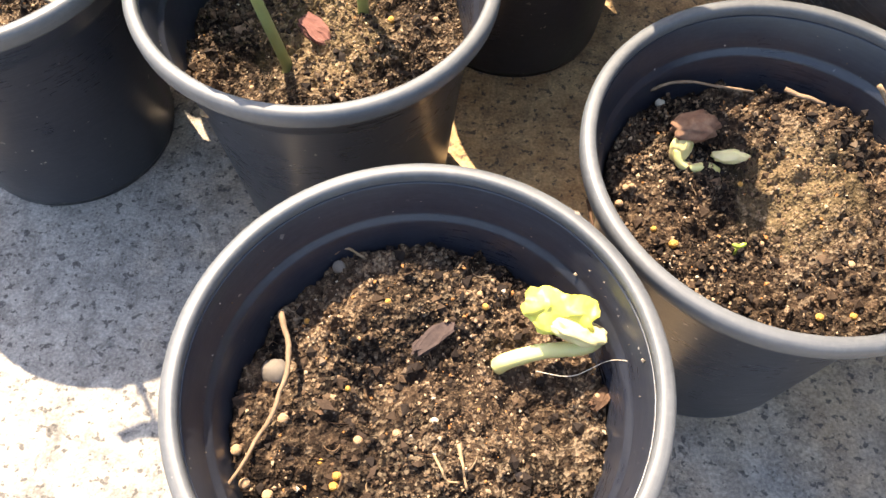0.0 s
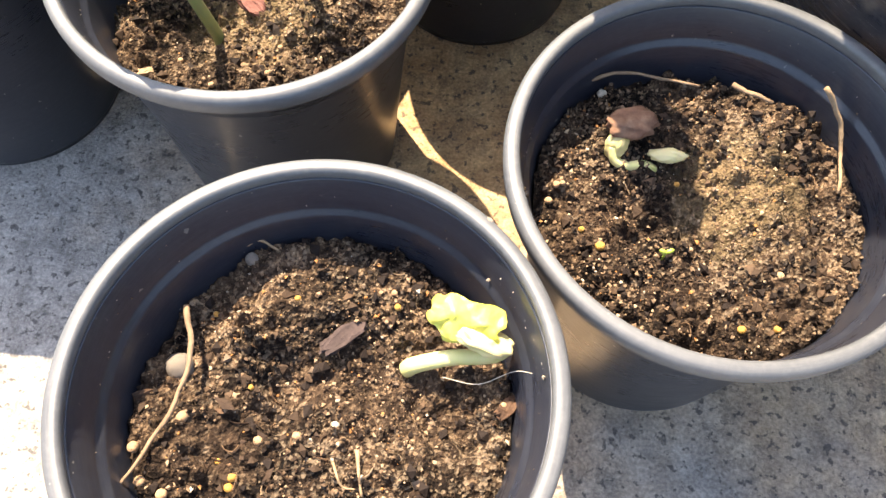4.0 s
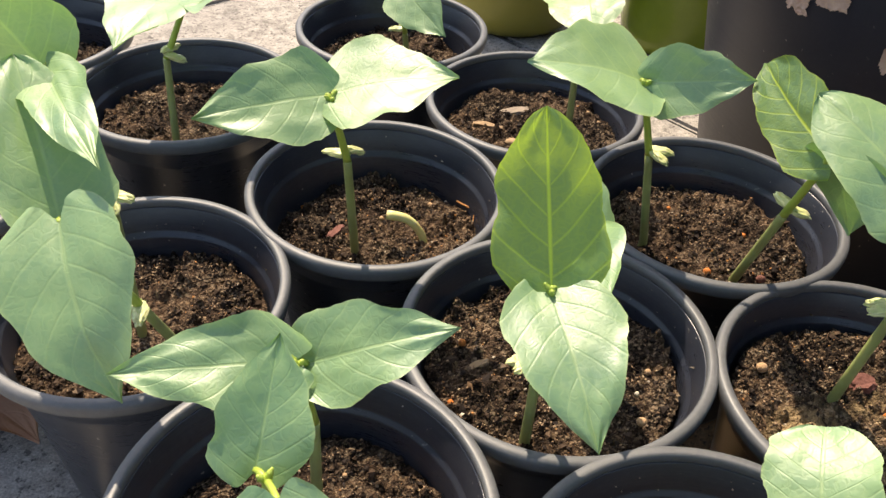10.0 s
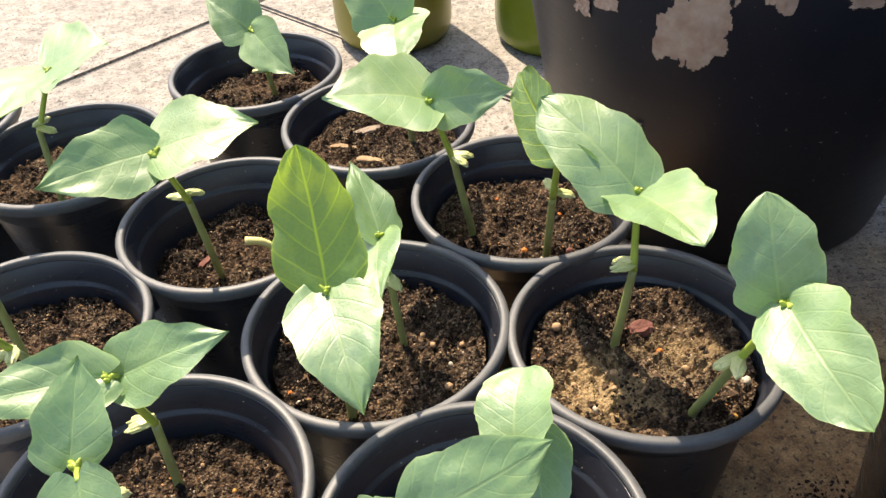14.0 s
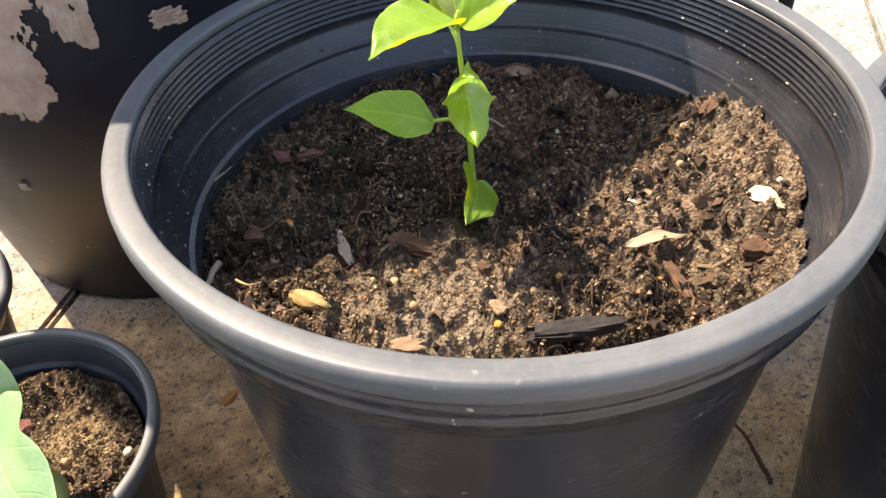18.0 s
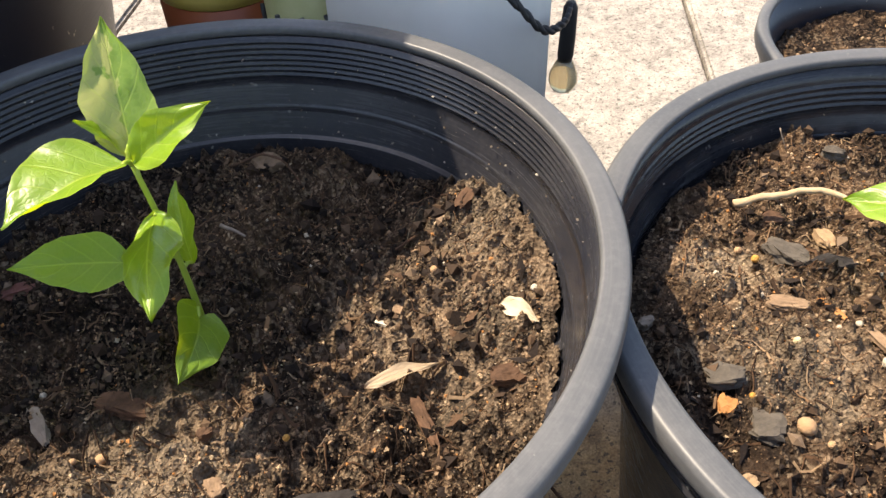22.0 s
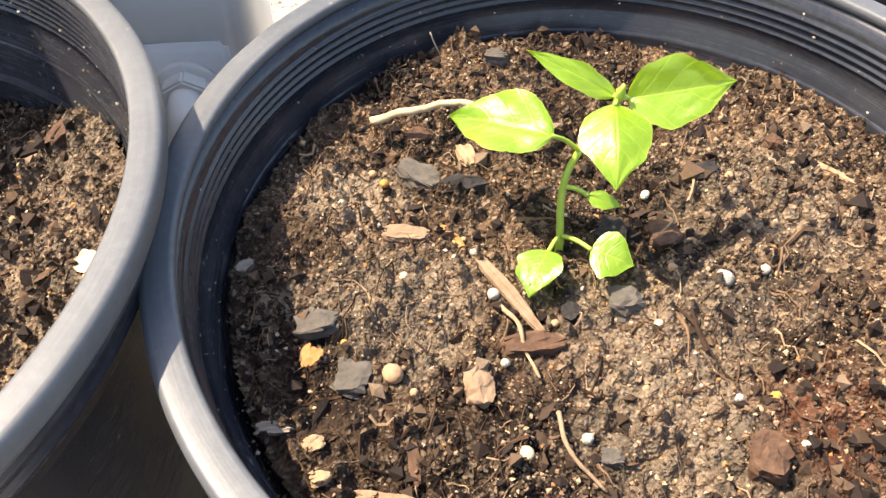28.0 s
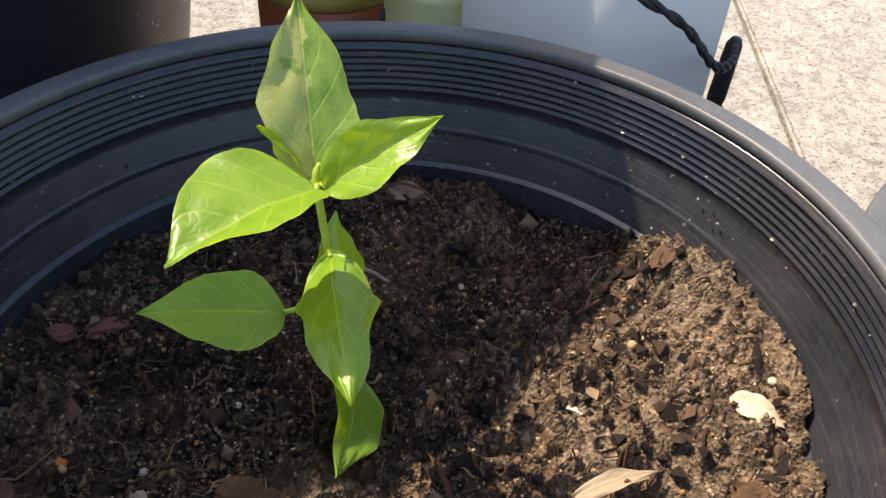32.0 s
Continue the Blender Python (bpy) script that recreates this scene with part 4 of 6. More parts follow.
pepper_plant((0.2455, 0.2859, 0.2014), (0.2450, 0.2884, 0.2312), (0.2415, 0.2882, 0.2688),
             [((0.2432, 0.2921, 0.2689), (0.2513, 0.3121, 0.3011), (0.2364, 0.2988, 0.2927), (0.2522, 0.2864, 0.2879), "pepper", dict(arch=0.03, cup=0.22, pale=True)),
              ((0.2417, 0.2842, 0.2718), (0.2630, 0.2736, 0.2880), (0.2495, 0.2834, 0.2848), (0.2453, 0.2747, 0.2737), "pepper", dict(arch=0.05, cup=0.50)),
              ((0.2379, 0.2810, 0.2747), (0.2043, 0.2752, 0.2743), (0.2263, 0.2888, 0.2835), (0.2180, 0.2582, 0.2863), "pepper", dict(arch=0.06, cup=0.42)),
              ((0.2446, 0.3011, 0.2651), (0.2319, 0.2939, 0.2846), (0.2388, 0.2964, 0.2798), (0.2344, 0.2864, 0.2816), "pepper", dict(arch=0.04)),
              ((0.2319, 0.2904, 0.2350), (0.2007, 0.2950, 0.2475), (0.2223, 0.2972, 0.2488), (0.2166, 0.2825, 0.2396), "pepper", dict(arch=0.05)),
              ((0.2420, 0.2848, 0.2519), (0.2246, 0.2450, 0.2525), (0.2279, 0.2691, 0.2615), (0.2397, 0.2553, 0.2636), "pepper", dict(arch=0.10, cup=-0.35, wave=0.08)),
              ((0.2489, 0.2897, 0.2253), (0.2561, 0.3082, 0.2436), (0.2504, 0.3081, 0.2326), (0.2555, 0.2907, 0.2413), "pepper", dict(arch=0.03)),
              ((0.2438, 0.2818, 0.2092), (0.2266, 0.2581, 0.2119), (0.2287, 0.2700, 0.2179), (0.2463, 0.2752, 0.2023), "bean", dict(arch=0.10, cup=0.2, full=1.7))],
             "young bright green pepper plant with glossy pointed leaves")
pepper_plant((0.4281, 0.1333, 0.2086), (0.4343, 0.1393, 0.2286), (0.4480, 0.1368, 0.2481),
             [((0.4292, 0.1430, 0.2441), (0.4209, 0.1728, 0.2366), (0.4344, 0.1587, 0.2472), (0.4187, 0.1495, 0.2405), "pepper", dict(arch=0.06, cup=0.25)),
              ((0.4509, 0.1350, 0.2492), (0.4718, 0.1161, 0.2547), (0.4628, 0.1353, 0.2626), (0.4624, 0.1207, 0.2492), "pepper", dict(arch=0.06, cup=0.35)),
              ((0.4480, 0.1378, 0.2500), (0.4359, 0.1598, 0.2591), (0.4456, 0.1474, 0.2596), (0.4411, 0.1444, 0.2545), "pepper", dict(arch=0.04)),
              ((0.4461, 0.1358, 0.2490), (0.4298, 0.1207, 0.2394), (0.4310, 0.1363, 0.2511), (0.4426, 0.1211, 0.2519), "pepper", dict(arch=0.14, cup=-0.30)),
              ((0.4355, 0.1316, 0.2248), (0.4404, 0.1230, 0.2233), (0.4383, 0.1288, 0.2270), (0.4366, 0.1249, 0.2231), "pepper", dict(arch=0.05)),
              ((0.4196, 0.1311, 0.2140), (0.4057, 0.1258, 0.2102), (0.4101, 0.1347, 0.2104), (0.4170, 0.1232, 0.2149), "pepper", dict(arch=0.10)),
              ((0.4283, 0.1227, 0.2147), (0.4333, 0.1112, 0.2133), (0.4350, 0.1180, 0.2172), (0.4230, 0.1137, 0.2115), "pepper", dict(arch=0.10))],
             "small pepper seedling with yellow-green leaves and two low seed leaves")


# ---- small loose things ----
def chip_material(name, a, b, rough=0.85):
    return plain(name, a, b, 220, rough, 0.6, 0.25, 0.0006)


CHIP = {
    "brick": chip_material("red_clay", (0.12, 0.048, 0.038), (0.20, 0.088, 0.068)),
    "straw": chip_material("dry_straw", (0.24, 0.155, 0.085), (0.38, 0.265, 0.155)),
    "ash": chip_material("grey_bark", (0.19, 0.15, 0.115), (0.31, 0.25, 0.19)),
    "bark": chip_material("brown_bark", (0.045, 0.025, 0.015), (0.13, 0.07, 0.04)),
    "char": chip_material("black_bark", (0.012, 0.010, 0.009), (0.035, 0.03, 0.027)),
    "wood": chip_material("bare_wood", (0.17, 0.110, 0.066), (0.29, 0.195, 0.12)),
    "stone": chip_material("grey_stone", (0.055, 0.047, 0.038), (0.11, 0.094, 0.075)),
    "rust": chip_material("rust_bark", (0.30, 0.13, 0.04), (0.42, 0.21, 0.08)),
    "purple": chip_material("purple_bark", (0.038, 0.026, 0.023), (0.080, 0.054, 0.047)),
    "reed": chip_material("dry_reed", (0.36, 0.26, 0.15), (0.52, 0.40, 0.25)),
    "husk": chip_material("seed_husk", (0.26, 0.17, 0.07), (0.42, 0.30, 0.13)),
    "paper": chip_material("pale_peel", (0.52, 0.41, 0.27), (0.66, 0.55, 0.40), 0.7),
    "white": chip_material("white_grit", (0.48, 0.42, 0.32), (0.62, 0.55, 0.43), 0.7),
    "tan": chip_material("tan_pellet", (0.42, 0.25, 0.13), (0.56, 0.37, 0.21), 0.5),
    "amber": chip_material("amber_pellet", (0.52, 0.25, 0.05), (0.66, 0.38, 0.10), 0.4),
    "orange": chip_material("orange_pellet", (0.50, 0.14, 0.03), (0.62, 0.22, 0.05), 0.6),
    "cream": chip_material("cream_pellet", (0.62, 0.50, 0.27), (0.74, 0.64, 0.42), 0.5),
    "grey": chip_material("grey_pellet", (0.17, 0.14, 0.11), (0.27, 0.225, 0.18), 0.85),
}
WORDS = {"brick": "jagged red clay shard lying on soil", "straw": "short dry straw piece lying on soil", "ash": "weathered grey bark bit lying on soil", "bark": "dark brown bark chip lying on soil",
         "char": "black charred bark chip lying on soil", "wood": "bare tan wood splinter lying on soil", "stone": "small flat grey stone lying on soil", "rust": "rusty orange bark splinter lying on soil",
         "purple": "purplish bark sliver standing in soil", "husk": "ridged yellow seed husk lying on soil", "paper": "curled pale dry peel lying on soil", "white": "tiny white grit piece lying on soil",
         "tan": "small round tan pellet on soil", "amber": "small round amber pellet on soil", "orange": "small rough orange pellet on soil", "cream": "small round cream pellet on soil", "grey": "round dull grey pellet on soil"}
BALL = {}


def pellet(x, y, z, r, colour):
    """A slightly lumpy round grain; alike ones share a mesh."""
    key = colour, int(x * 1e4) % 3
    if key not in BALL:
        bm = bmesh.new()
        bmesh.ops.create_icosphere(bm, subdivisions=2, radius=1)
        rough = 0.26 if colour in ("white", "orange", "brick", "grey") else 0.08
        for v in bm.verts:
            v.co *= 1 + rough * noise.noise(v.co * 1.7 + Vector((key[1] * 3.0, len(BALL), 0)))
        me = bpy.data.meshes.new("pellet")
        bm.to_mesh(me)
        bm.free()
        for p in me.polygons:
            p.use_smooth = True
        me.materials.append(CHIP[colour])
        BALL[key] = me
    x, y = settle(x, y)
    r *= 0.85
    z = surface(x, y, z) + r * 0.35
    ob = new("pellet", BALL[key])
    k = int(x * 9e4) % 7
    ob.matrix_basis = pose(x, y, z, k * 40, k * 25, k * 60) @ Matrix.Diagonal((r, r * 0.95, r * 0.88, 1))
    return tagged(ob, "small round %s pellet lying on the dark soil" % colour if colour != "brick" else "rough red clay lump lying on soil", "pellet", "pellets on the soil")


def flake(x, y, z, length, wide, thick, turn, colour):
    """A broken chip: a chipped, tapering slab with uneven faces."""
    bm = bmesh.new()
    bmesh.ops.create_cube(bm, size=2)
    bmesh.ops.subdivide_edges(bm, edges=bm.edges, cuts=4, use_grid_fill=True)
    q = Vector((x * 400, y * 400, z * 90))
    for v in bm.verts:
        a, b, c = v.co
        k = 1 - 0.45 * max(0, a) ** 2 - 0.25 * max(0, -a) ** 3
        if colour == "husk":
            k = (1 - 0.92 * a * a) ** 0.5
            w = 1 / max(1, math.hypot(b, c))
            b, c = b * w, c * w
        n = noise.noise_vector(Vector((a, b, c)) * 1.3 + q) * 0.34 + noise.noise_vector(Vector((a, b, c)) * 3.1 + q) * 0.20 + noise.noise_vector(Vector((a, b, c)) * 6.3 + q) * 0.08
        lift = 0.9 * a * a if colour in ("paper",) else 0.0
        v.co = ((a + n.x) * length / 2, (b * k + n.y) * wide / 2, (c * k + n.z + lift) * thick / 2)
    x, y = settle(x, y)
    z = surface(x, y, z) + thick * 0.25
    kind = {"stone": "stone", "brick": "clay_shard", "straw": "straw", "husk": "seed_husk", "paper": "dry_peel", "white": "grit", "purple": "bark_sliver"}.get(colour, "wood_chip")
    ob = link(kind, bm, CHIP[colour], smooth=colour == "husk")
    k = int(abs(x) * 7e4) % 5 - 2
    ob.matrix_basis = pose(x, y, z + thick * 0.12, k * 4, k * 3, turn)
    return tagged(ob, WORDS[colour], kind.replace("_", " "), "bits on the soil")


def twig(points, r, colour):
    """A thin bent root or straw lying over the soil."""
    line = [Vector((p.x, p.y, max(p.z, surface(p.x, p.y, p.z) + r * 0.7))) for p in bend(points, 6)]
    wob = [p + noise.noise_vector(p * 180) * r * 0.8 for p in line]
    rad = [r * (1.05 - 0.5 * i / len(wob)) * (1 + 0.25 * noise.noise(p * 400)) for i, p in enumerate(wob)]
    ob = link("rootlet", tube(wob, rad, 7), CHIP[colour])
    return tagged(ob, "thin dry %s lying across the potting soil" % {"straw": "straw-coloured root", "wood": "brown root", "bark": "dark rootlet", "ash": "grey twig", "rust": "rusty rootlet", "reed": "pale straw stem"}[colour], "twig", "bits on the soil")


# fine loose grains over each soil surface, joined
def grains(x, y, z, r, count, small, large, seed, lumps, material, flat=1.0, patchy=True, clear=()):
    rng = np.random.RandomState(seed)
    base = np.array([(1, 0, 0), (-1, 0, 0), (0, 1, 0), (0, -1, 0), (0, 0, 1), (0, 0, -1)], float)
    tri = np.array([(0, 2, 4), (2, 1, 4), (1, 3, 4), (3, 0, 4), (2, 0, 5), (1, 2, 5), (3, 1, 5), (0, 3, 5)])
    verts, faces = [], []
    for k in range(count):
        a, d = rng.rand() * 2 * math.pi, r * math.sqrt(rng.rand())
        u, w = d * math.cos(a), d * math.sin(a)
        if any(math.hypot(x + u - cx, y + w - cy) < cr * (0.75 + 0.4 * rng.rand()) and rng.rand() < 0.85 for cx, cy, cr in clear):
            continue
        if patchy and noise.noise(Vector((u, w, seed * 0.37)) * 34) + 0.5 * noise.noise(Vector((u, w, seed * 0.71)) * 90) < rng.rand() * 0.9 - 0.5:
            continue
        s = small + (large - small) * rng.rand() ** 3
        size = s * np.array([1, 0.65 + 0.5 * rng.rand(), (0.55 + 0.4 * rng.rand()) * flat])
        if flat < 1:
            size = size * np.array([1.6, 0.8, 1.0])
        m = np.array(Euler((rng.rand() * 0.9, rng.rand() * 0.9, rng.rand() * 6.3)).to_matrix())
        pts = (base * size * (0.75 + 0.5 * rng.rand(6, 1))) @ m.T
        h = soil_height(u, w, seed_of[x, y], lumps) + mound(x, y, u, w) - max(0.0, (d / r_of[x, y] - 0.86) / 0.14) ** 2 * 0.002
        verts.append(pts + np.array([u, w, h + s * 0.25]))
        faces.append(tri + 6 * len(faces))
    me = bpy.data.meshes.new("soil_grains")
    me.from_pydata(np.concatenate(verts).tolist(), [], np.concatenate(faces).tolist())
    me.materials.append(material)
    ob = new("soil_grains", me)
    ob.location = (x, y, z)
    return tagged(ob, "loose sand grains and crumbs strewn over the soil", "soil grains", kind="stuff")


def fibres(x, y, z, r, count, seed, lumps, reach, coarse=1.0):
    """Fine root hairs and shreds lying over the soil, joined."""
    rng = np.random.RandomState(seed)
    verts, faces = [], []
    for k in range(count):
        a, d = rng.rand() * 2 * math.pi, r * math.sqrt(rng.rand())
        u, w, way, curl = d * math.cos(a), d * math.sin(a), rng.rand() * 6.28, rng.randn() * 0.35
        step, thick = reach * (0.4 + 1.4 * rng.rand() ** 2) / 5, (0.00012 + 0.00030 * rng.rand() ** 2) * coarse
        lift = rng.rand() * 0.0012
        base = len(verts)
        for i in range(6):
            if math.hypot(u, w) > r:
                break
            h = soil_height(u, w, seed_of[x, y], lumps) + mound(x, y, u, w) + lift * math.sin(i / 5 * 3.14) + thick
            t = thick * (1.1 - 0.15 * i)
            px, py = -math.sin(way), math.cos(way)
            verts += [(u + px * t, w + py * t, h), (u - px * t, w - py * t, h), (u, w, h + t * 1.5)]
            u, w, way = u + math.cos(way) * step, w + math.sin(way) * step, way + curl + rng.randn() * 0.2
        for i in range((len(verts) - base) // 3 - 1):
            p = base + 3 * i
            faces += [(p, p + 3, p + 5, p + 2), (p + 1, p + 2, p + 5, p + 4)]
    me = bpy.data.meshes.new("root_fibres")
    me.from_pydata(verts, [], faces)
    me.materials.append(M_FIBRE)
    ob = new("root_fibres", me)
    ob.location = (x, y, z)
    return tagged(ob, "fine brown root fibres and shreds in the soil", "root fibres", kind="stuff")


def wall_specks(x, y, low, high, r_low, r_high, count, seed):
    """Crumbs of soil stuck to a pot's inner wall, joined."""
    rng = np.random.RandomState(seed)
    base = np.array([(1, 0, 0), (-1, 0, 0), (0, 1, 0), (0, -1, 0), (0, 0, 1), (0, 0, -1)], float)
    tri = np.array([(0, 2, 4), (2, 1, 4), (1, 3, 4), (3, 0, 4), (2, 0, 5), (1, 2, 5), (3, 1, 5), (0, 3, 5)])
    verts, faces = [], []
    heart = rng.rand(7) * 6.28
    for k in range(count):
        a = heart[rng.randint(7)] + rng.randn() * 0.35 if rng.rand() < 0.6 else rng.rand() * 6.28
        t = rng.rand() ** 1.5
        r = r_low + (r_high - r_low) * t
        s = 0.00018 + 0.00055 * rng.rand() ** 4
        pts = base * s * (0.7 + 0.6 * rng.rand(6, 1)) + np.array([r * math.cos(a), r * math.sin(a), low + (high - low) * t])
        verts.append(pts)
        faces.append(tri + 6 * k)
    me = bpy.data.meshes.new("stuck_crumbs")
    me.from_pydata(np.concatenate(verts).tolist(), [], np.concatenate(faces).tolist())
    me.materials.append(M_SPECK)
    ob = new("stuck_crumbs", me)
    ob.location = (x, y, 0)
    return tagged(ob, "pale crumbs of soil stuck on the pot wall", "soil crumbs", kind="stuff")


M_SPECK = grain_material("stuck_crumbs", (0, (0.10, 0.075, 0.05)), (0.45, (0.28, 0.23, 0.17)), (0.8, (0.50, 0.45, 0.37)))
for k, (x, y, z) in enumerate(SMALL[:9]):
    wall_specks(x, y, z - 0.0165, z - 0.0055, 0.0572, 0.0592, 45, 500 + k)
wall_specks(P_X, P_Y, P_H - 0.0440, P_H - 0.0060, 0.1153 * P_R / 0.132, 0.1214 * P_R / 0.132, 420, 520)
wall_specks(Q_X, Q_Y, Q_H - 0.0440, Q_H - 0.0060, 0.1153 * Q_R / 0.132, 0.1214 * Q_R / 0.132, 380, 521)
M_CRUMB = grain_material("soil_crumbs", (0, (0.016, 0.010, 0.007)), (0.5, (0.045, 0.028, 0.017)), (0.8, (0.095, 0.060, 0.036)), (0.95, (0.17, 0.12, 0.08)))
for k, ((x, y, z), zs) in enumerate(zip(SMALL, SOIL_Z)):
    near = k < 9
    grains(x, y, zs - 0.002, 0.0522, 5600 if near else 2000, 0.00025, 0.0010, 100 + k, SMALL_LUMPS, M_GRAIN)
    grains(x, y, zs - 0.002, 0.0522, 900 if near else 300, 0.0007, 0.0024, 200 + k, SMALL_LUMPS, M_CRUMB)
    grains(x, y, zs - 0.002, 0.0515, 70 if near else 30, 0.0008, 0.0024, 300 + k, SMALL_LUMPS, M_BARK, 0.35)
    fibres(x, y, zs - 0.002, 0.050, 120 if near else 40, 400 + k, SMALL_LUMPS, 0.004)
# drifts of fine sand with few crumbs on them
SANDY = ((0.203, 0.235, 0.045), (0.398, 0.191, 0.018), (0.425, 0.094, 0.030), (0.380, 0.151, 0.028), (0.401, 0.066, 0.026))
for x, y, z, n, lumps in ((P_X, P_Y, P_SOIL, 131, 0.0068), (Q_X, Q_Y, Q_SOIL, 137, 0.0056)):
    reach = r_of[x, y] - 0.003
    grains(x, y, z, reach, 24000, 0.00028, 0.0010, n, lumps, M_GRAIN)
    grains(x, y, z, reach, 2800, 0.0008, 0.0030, n + 1, lumps, M_CRUMB, clear=SANDY)
    grains(x, y, z, reach, 190, 0.0018, 0.0046, n + 5, lumps, M_CRUMB, clear=SANDY)
    grains(x, y, z, reach, 600, 0.0008, 0.0030, n + 2, lumps, M_BARK, 0.35, clear=SANDY)
    fibres(x, y, z, reach - 0.001, 1500, n + 3, lumps, 0.008)
    fibres(x, y, z, reach - 0.002, 170, n + 4, lumps, 0.015, 1.9)

# ---- loose bits lying on the soil ----
pellet(-0.0200, 0.1264, 0.0942, 0.0026, "grey")
pellet(-0.0086, 0.0714, 0.0943, 0.0019, "tan")
pellet(0.0023, 0.0730, 0.0943, 0.0017, "tan")
pellet(-0.0131, 0.0604, 0.0944, 0.0016, "amber")
pellet(-0.0445, 0.0656, 0.0943, 0.0020, "tan")
pellet(0.0267, 0.1120, 0.0945, 0.0014, "amber")
pellet(0.0252, 0.1174, 0.0945, 0.0013, "tan")
pellet(-0.0271, 0.1074, 0.0941, 0.0012, "amber")
pellet(-0.0183, 0.0648, 0.0944, 0.0012, "amber")
pellet(-0.0297, 0.0756, 0.0942, 0.0022, "tan")
pellet(-0.0138, 0.0579, 0.0945, 0.0018, "amber")
pellet(-0.0125, 0.0856, 0.0941, 0.0011, "amber")
pellet(0.0128, 0.0761, 0.0943, 0.0015, "white")
pellet(0.0594, 0.0834, 0.0950, 0.0013, "tan")
pellet(0.0587, 0.0858, 0.0950, 0.0013, "tan")
pellet(-0.0384, 0.0577, 0.0945, 0.0020, "tan")
pellet(-0.0311, 0.0548, 0.0945, 0.0020, "tan")
pellet(-0.0025, 0.1117, 0.0942, 0.0012, "amber")
pellet(0.0731, 0.1594, 0.0890, 0.0016, "tan")
pellet(0.0709, 0.1541, 0.0888, 0.0017, "tan")
pellet(0.0874, 0.1395, 0.0891, 0.0020, "amber")
pellet(0.1295, 0.1150, 0.0906, 0.0016, "amber")
pellet(0.1412, 0.1167, 0.0913, 0.0015, "amber")
pellet(0.0882, 0.1962, 0.0909, 0.0020, "white")
pellet(0.0749, 0.1593, 0.0891, 0.0012, "tan")
pellet(0.1421, 0.1328, 0.0919, 0.0016, "tan")
pellet(0.1129, 0.1643, 0.0916, 0.0012, "amber")
pellet(0.1153, 0.1399, 0.0907, 0.0012, "tan")
pellet(0.0815, 0.1448, 0.0890, 0.0013, "amber")
pellet(-0.0262, 0.1960, 0.0887, 0.0016, "tan")
pellet(-0.0097, 0.2339, 0.0884, 0.0019, "amber")
pellet(0.0072, 0.2356, 0.0887, 0.0016, "tan")
pellet(-0.0445, 0.1894, 0.0885, 0.0014, "tan")
pellet(-0.0591, 0.2024, 0.0881, 0.0013, "tan")
pellet(-0.0248, 0.2104, 0.0886, 0.0012, "tan")
pellet(-0.1602, 0.2335, 0.0937, 0.0030, "tan")
pellet(-0.1992, 0.2327, 0.0915, 0.0018, "tan")
pellet(-0.1424, 0.2673, 0.0953, 0.0014, "amber")
pellet(-0.1478, 0.2170, 0.0945, 0.0014, "amber")
pellet(-0.1591, 0.2796, 0.0951, 0.0013, "tan")
pellet(0.0180, 0.3011, 0.1022, 0.0020, "white")
pellet(0.0894, 0.3148, 0.1045, 0.0028, "white")
pellet(0.0784, 0.2935, 0.1043, 0.0016, "amber")
pellet(0.0534, 0.3342, 0.1030, 0.0021, "orange")
pellet(0.0283, 0.3126, 0.1024, 0.0018, "tan")
pellet(0.0109, 0.4692, 0.0982, 0.0030, "tan")
pellet(-0.0061, 0.4217, 0.0976, 0.0026, "orange")
pellet(0.0195, 0.4192, 0.0979, 0.0030, "brick")
pellet(0.0167, 0.4534, 0.0982, 0.0020, "orange")
pellet(-0.0202, 0.4718, 0.0978, 0.0018, "orange")
pellet(-0.1746, 0.4497, 0.0879, 0.0018, "tan")
pellet(-0.1499, 0.4655, 0.0879, 0.0020, "tan")
pellet(-0.1959, 0.4289, 0.0880, 0.0016, "orange")
pellet(-0.2195, 0.4548, 0.0880, 0.0014, "orange")
pellet(-0.2298, 0.4449, 0.0882, 0.0012, "white")
pellet(-0.1219, 0.3456, 0.1011, 0.0022, "orange")
pellet(-0.0479, 0.3328, 0.1022, 0.0016, "white")
pellet(-0.1181, 0.3074, 0.0997, 0.0016, "white")
pellet(-0.0484, 0.3137, 0.1019, 0.0026, "tan")
pellet(-0.1236, 0.3139, 0.0998, 0.0018, "orange")
pellet(-0.0569, 0.3453, 0.1022, 0.0020, "tan")
pellet(-0.0623, 0.3531, 0.1023, 0.0018, "tan")
pellet(-0.0422, 0.3458, 0.1024, 0.0018, "tan")
pellet(0.0639, 0.3251, 0.1033, 0.0025, "tan")
pellet(0.0535, 0.3354, 0.1030, 0.0020, "orange")
pellet(0.0052, 0.3515, 0.1024, 0.0030, "tan")
pellet(0.0299, 0.3227, 0.1025, 0.0028, "tan")
pellet(0.0102, 0.3165, 0.1022, 0.0020, "tan")
pellet(-0.2994, 0.5460, 0.0986, 0.0014, "tan")
pellet(-0.3137, 0.5143, 0.0984, 0.0014, "tan")
pellet(-0.0613, 0.5678, 0.1004, 0.0016, "tan")
pellet(-0.0549, 0.5591, 0.1003, 0.0014, "tan")
pellet(0.1988, 0.2593, 0.2025, 0.0021, "tan")
pellet(0.1947, 0.2344, 0.2024, 0.0019, "tan")
pellet(0.2178, 0.2204, 0.2025, 0.0019, "amber")
pellet(0.2888, 0.2843, 0.2035, 0.0019, "tan")
pellet(0.1764, 0.3039, 0.2023, 0.0017, "orange")
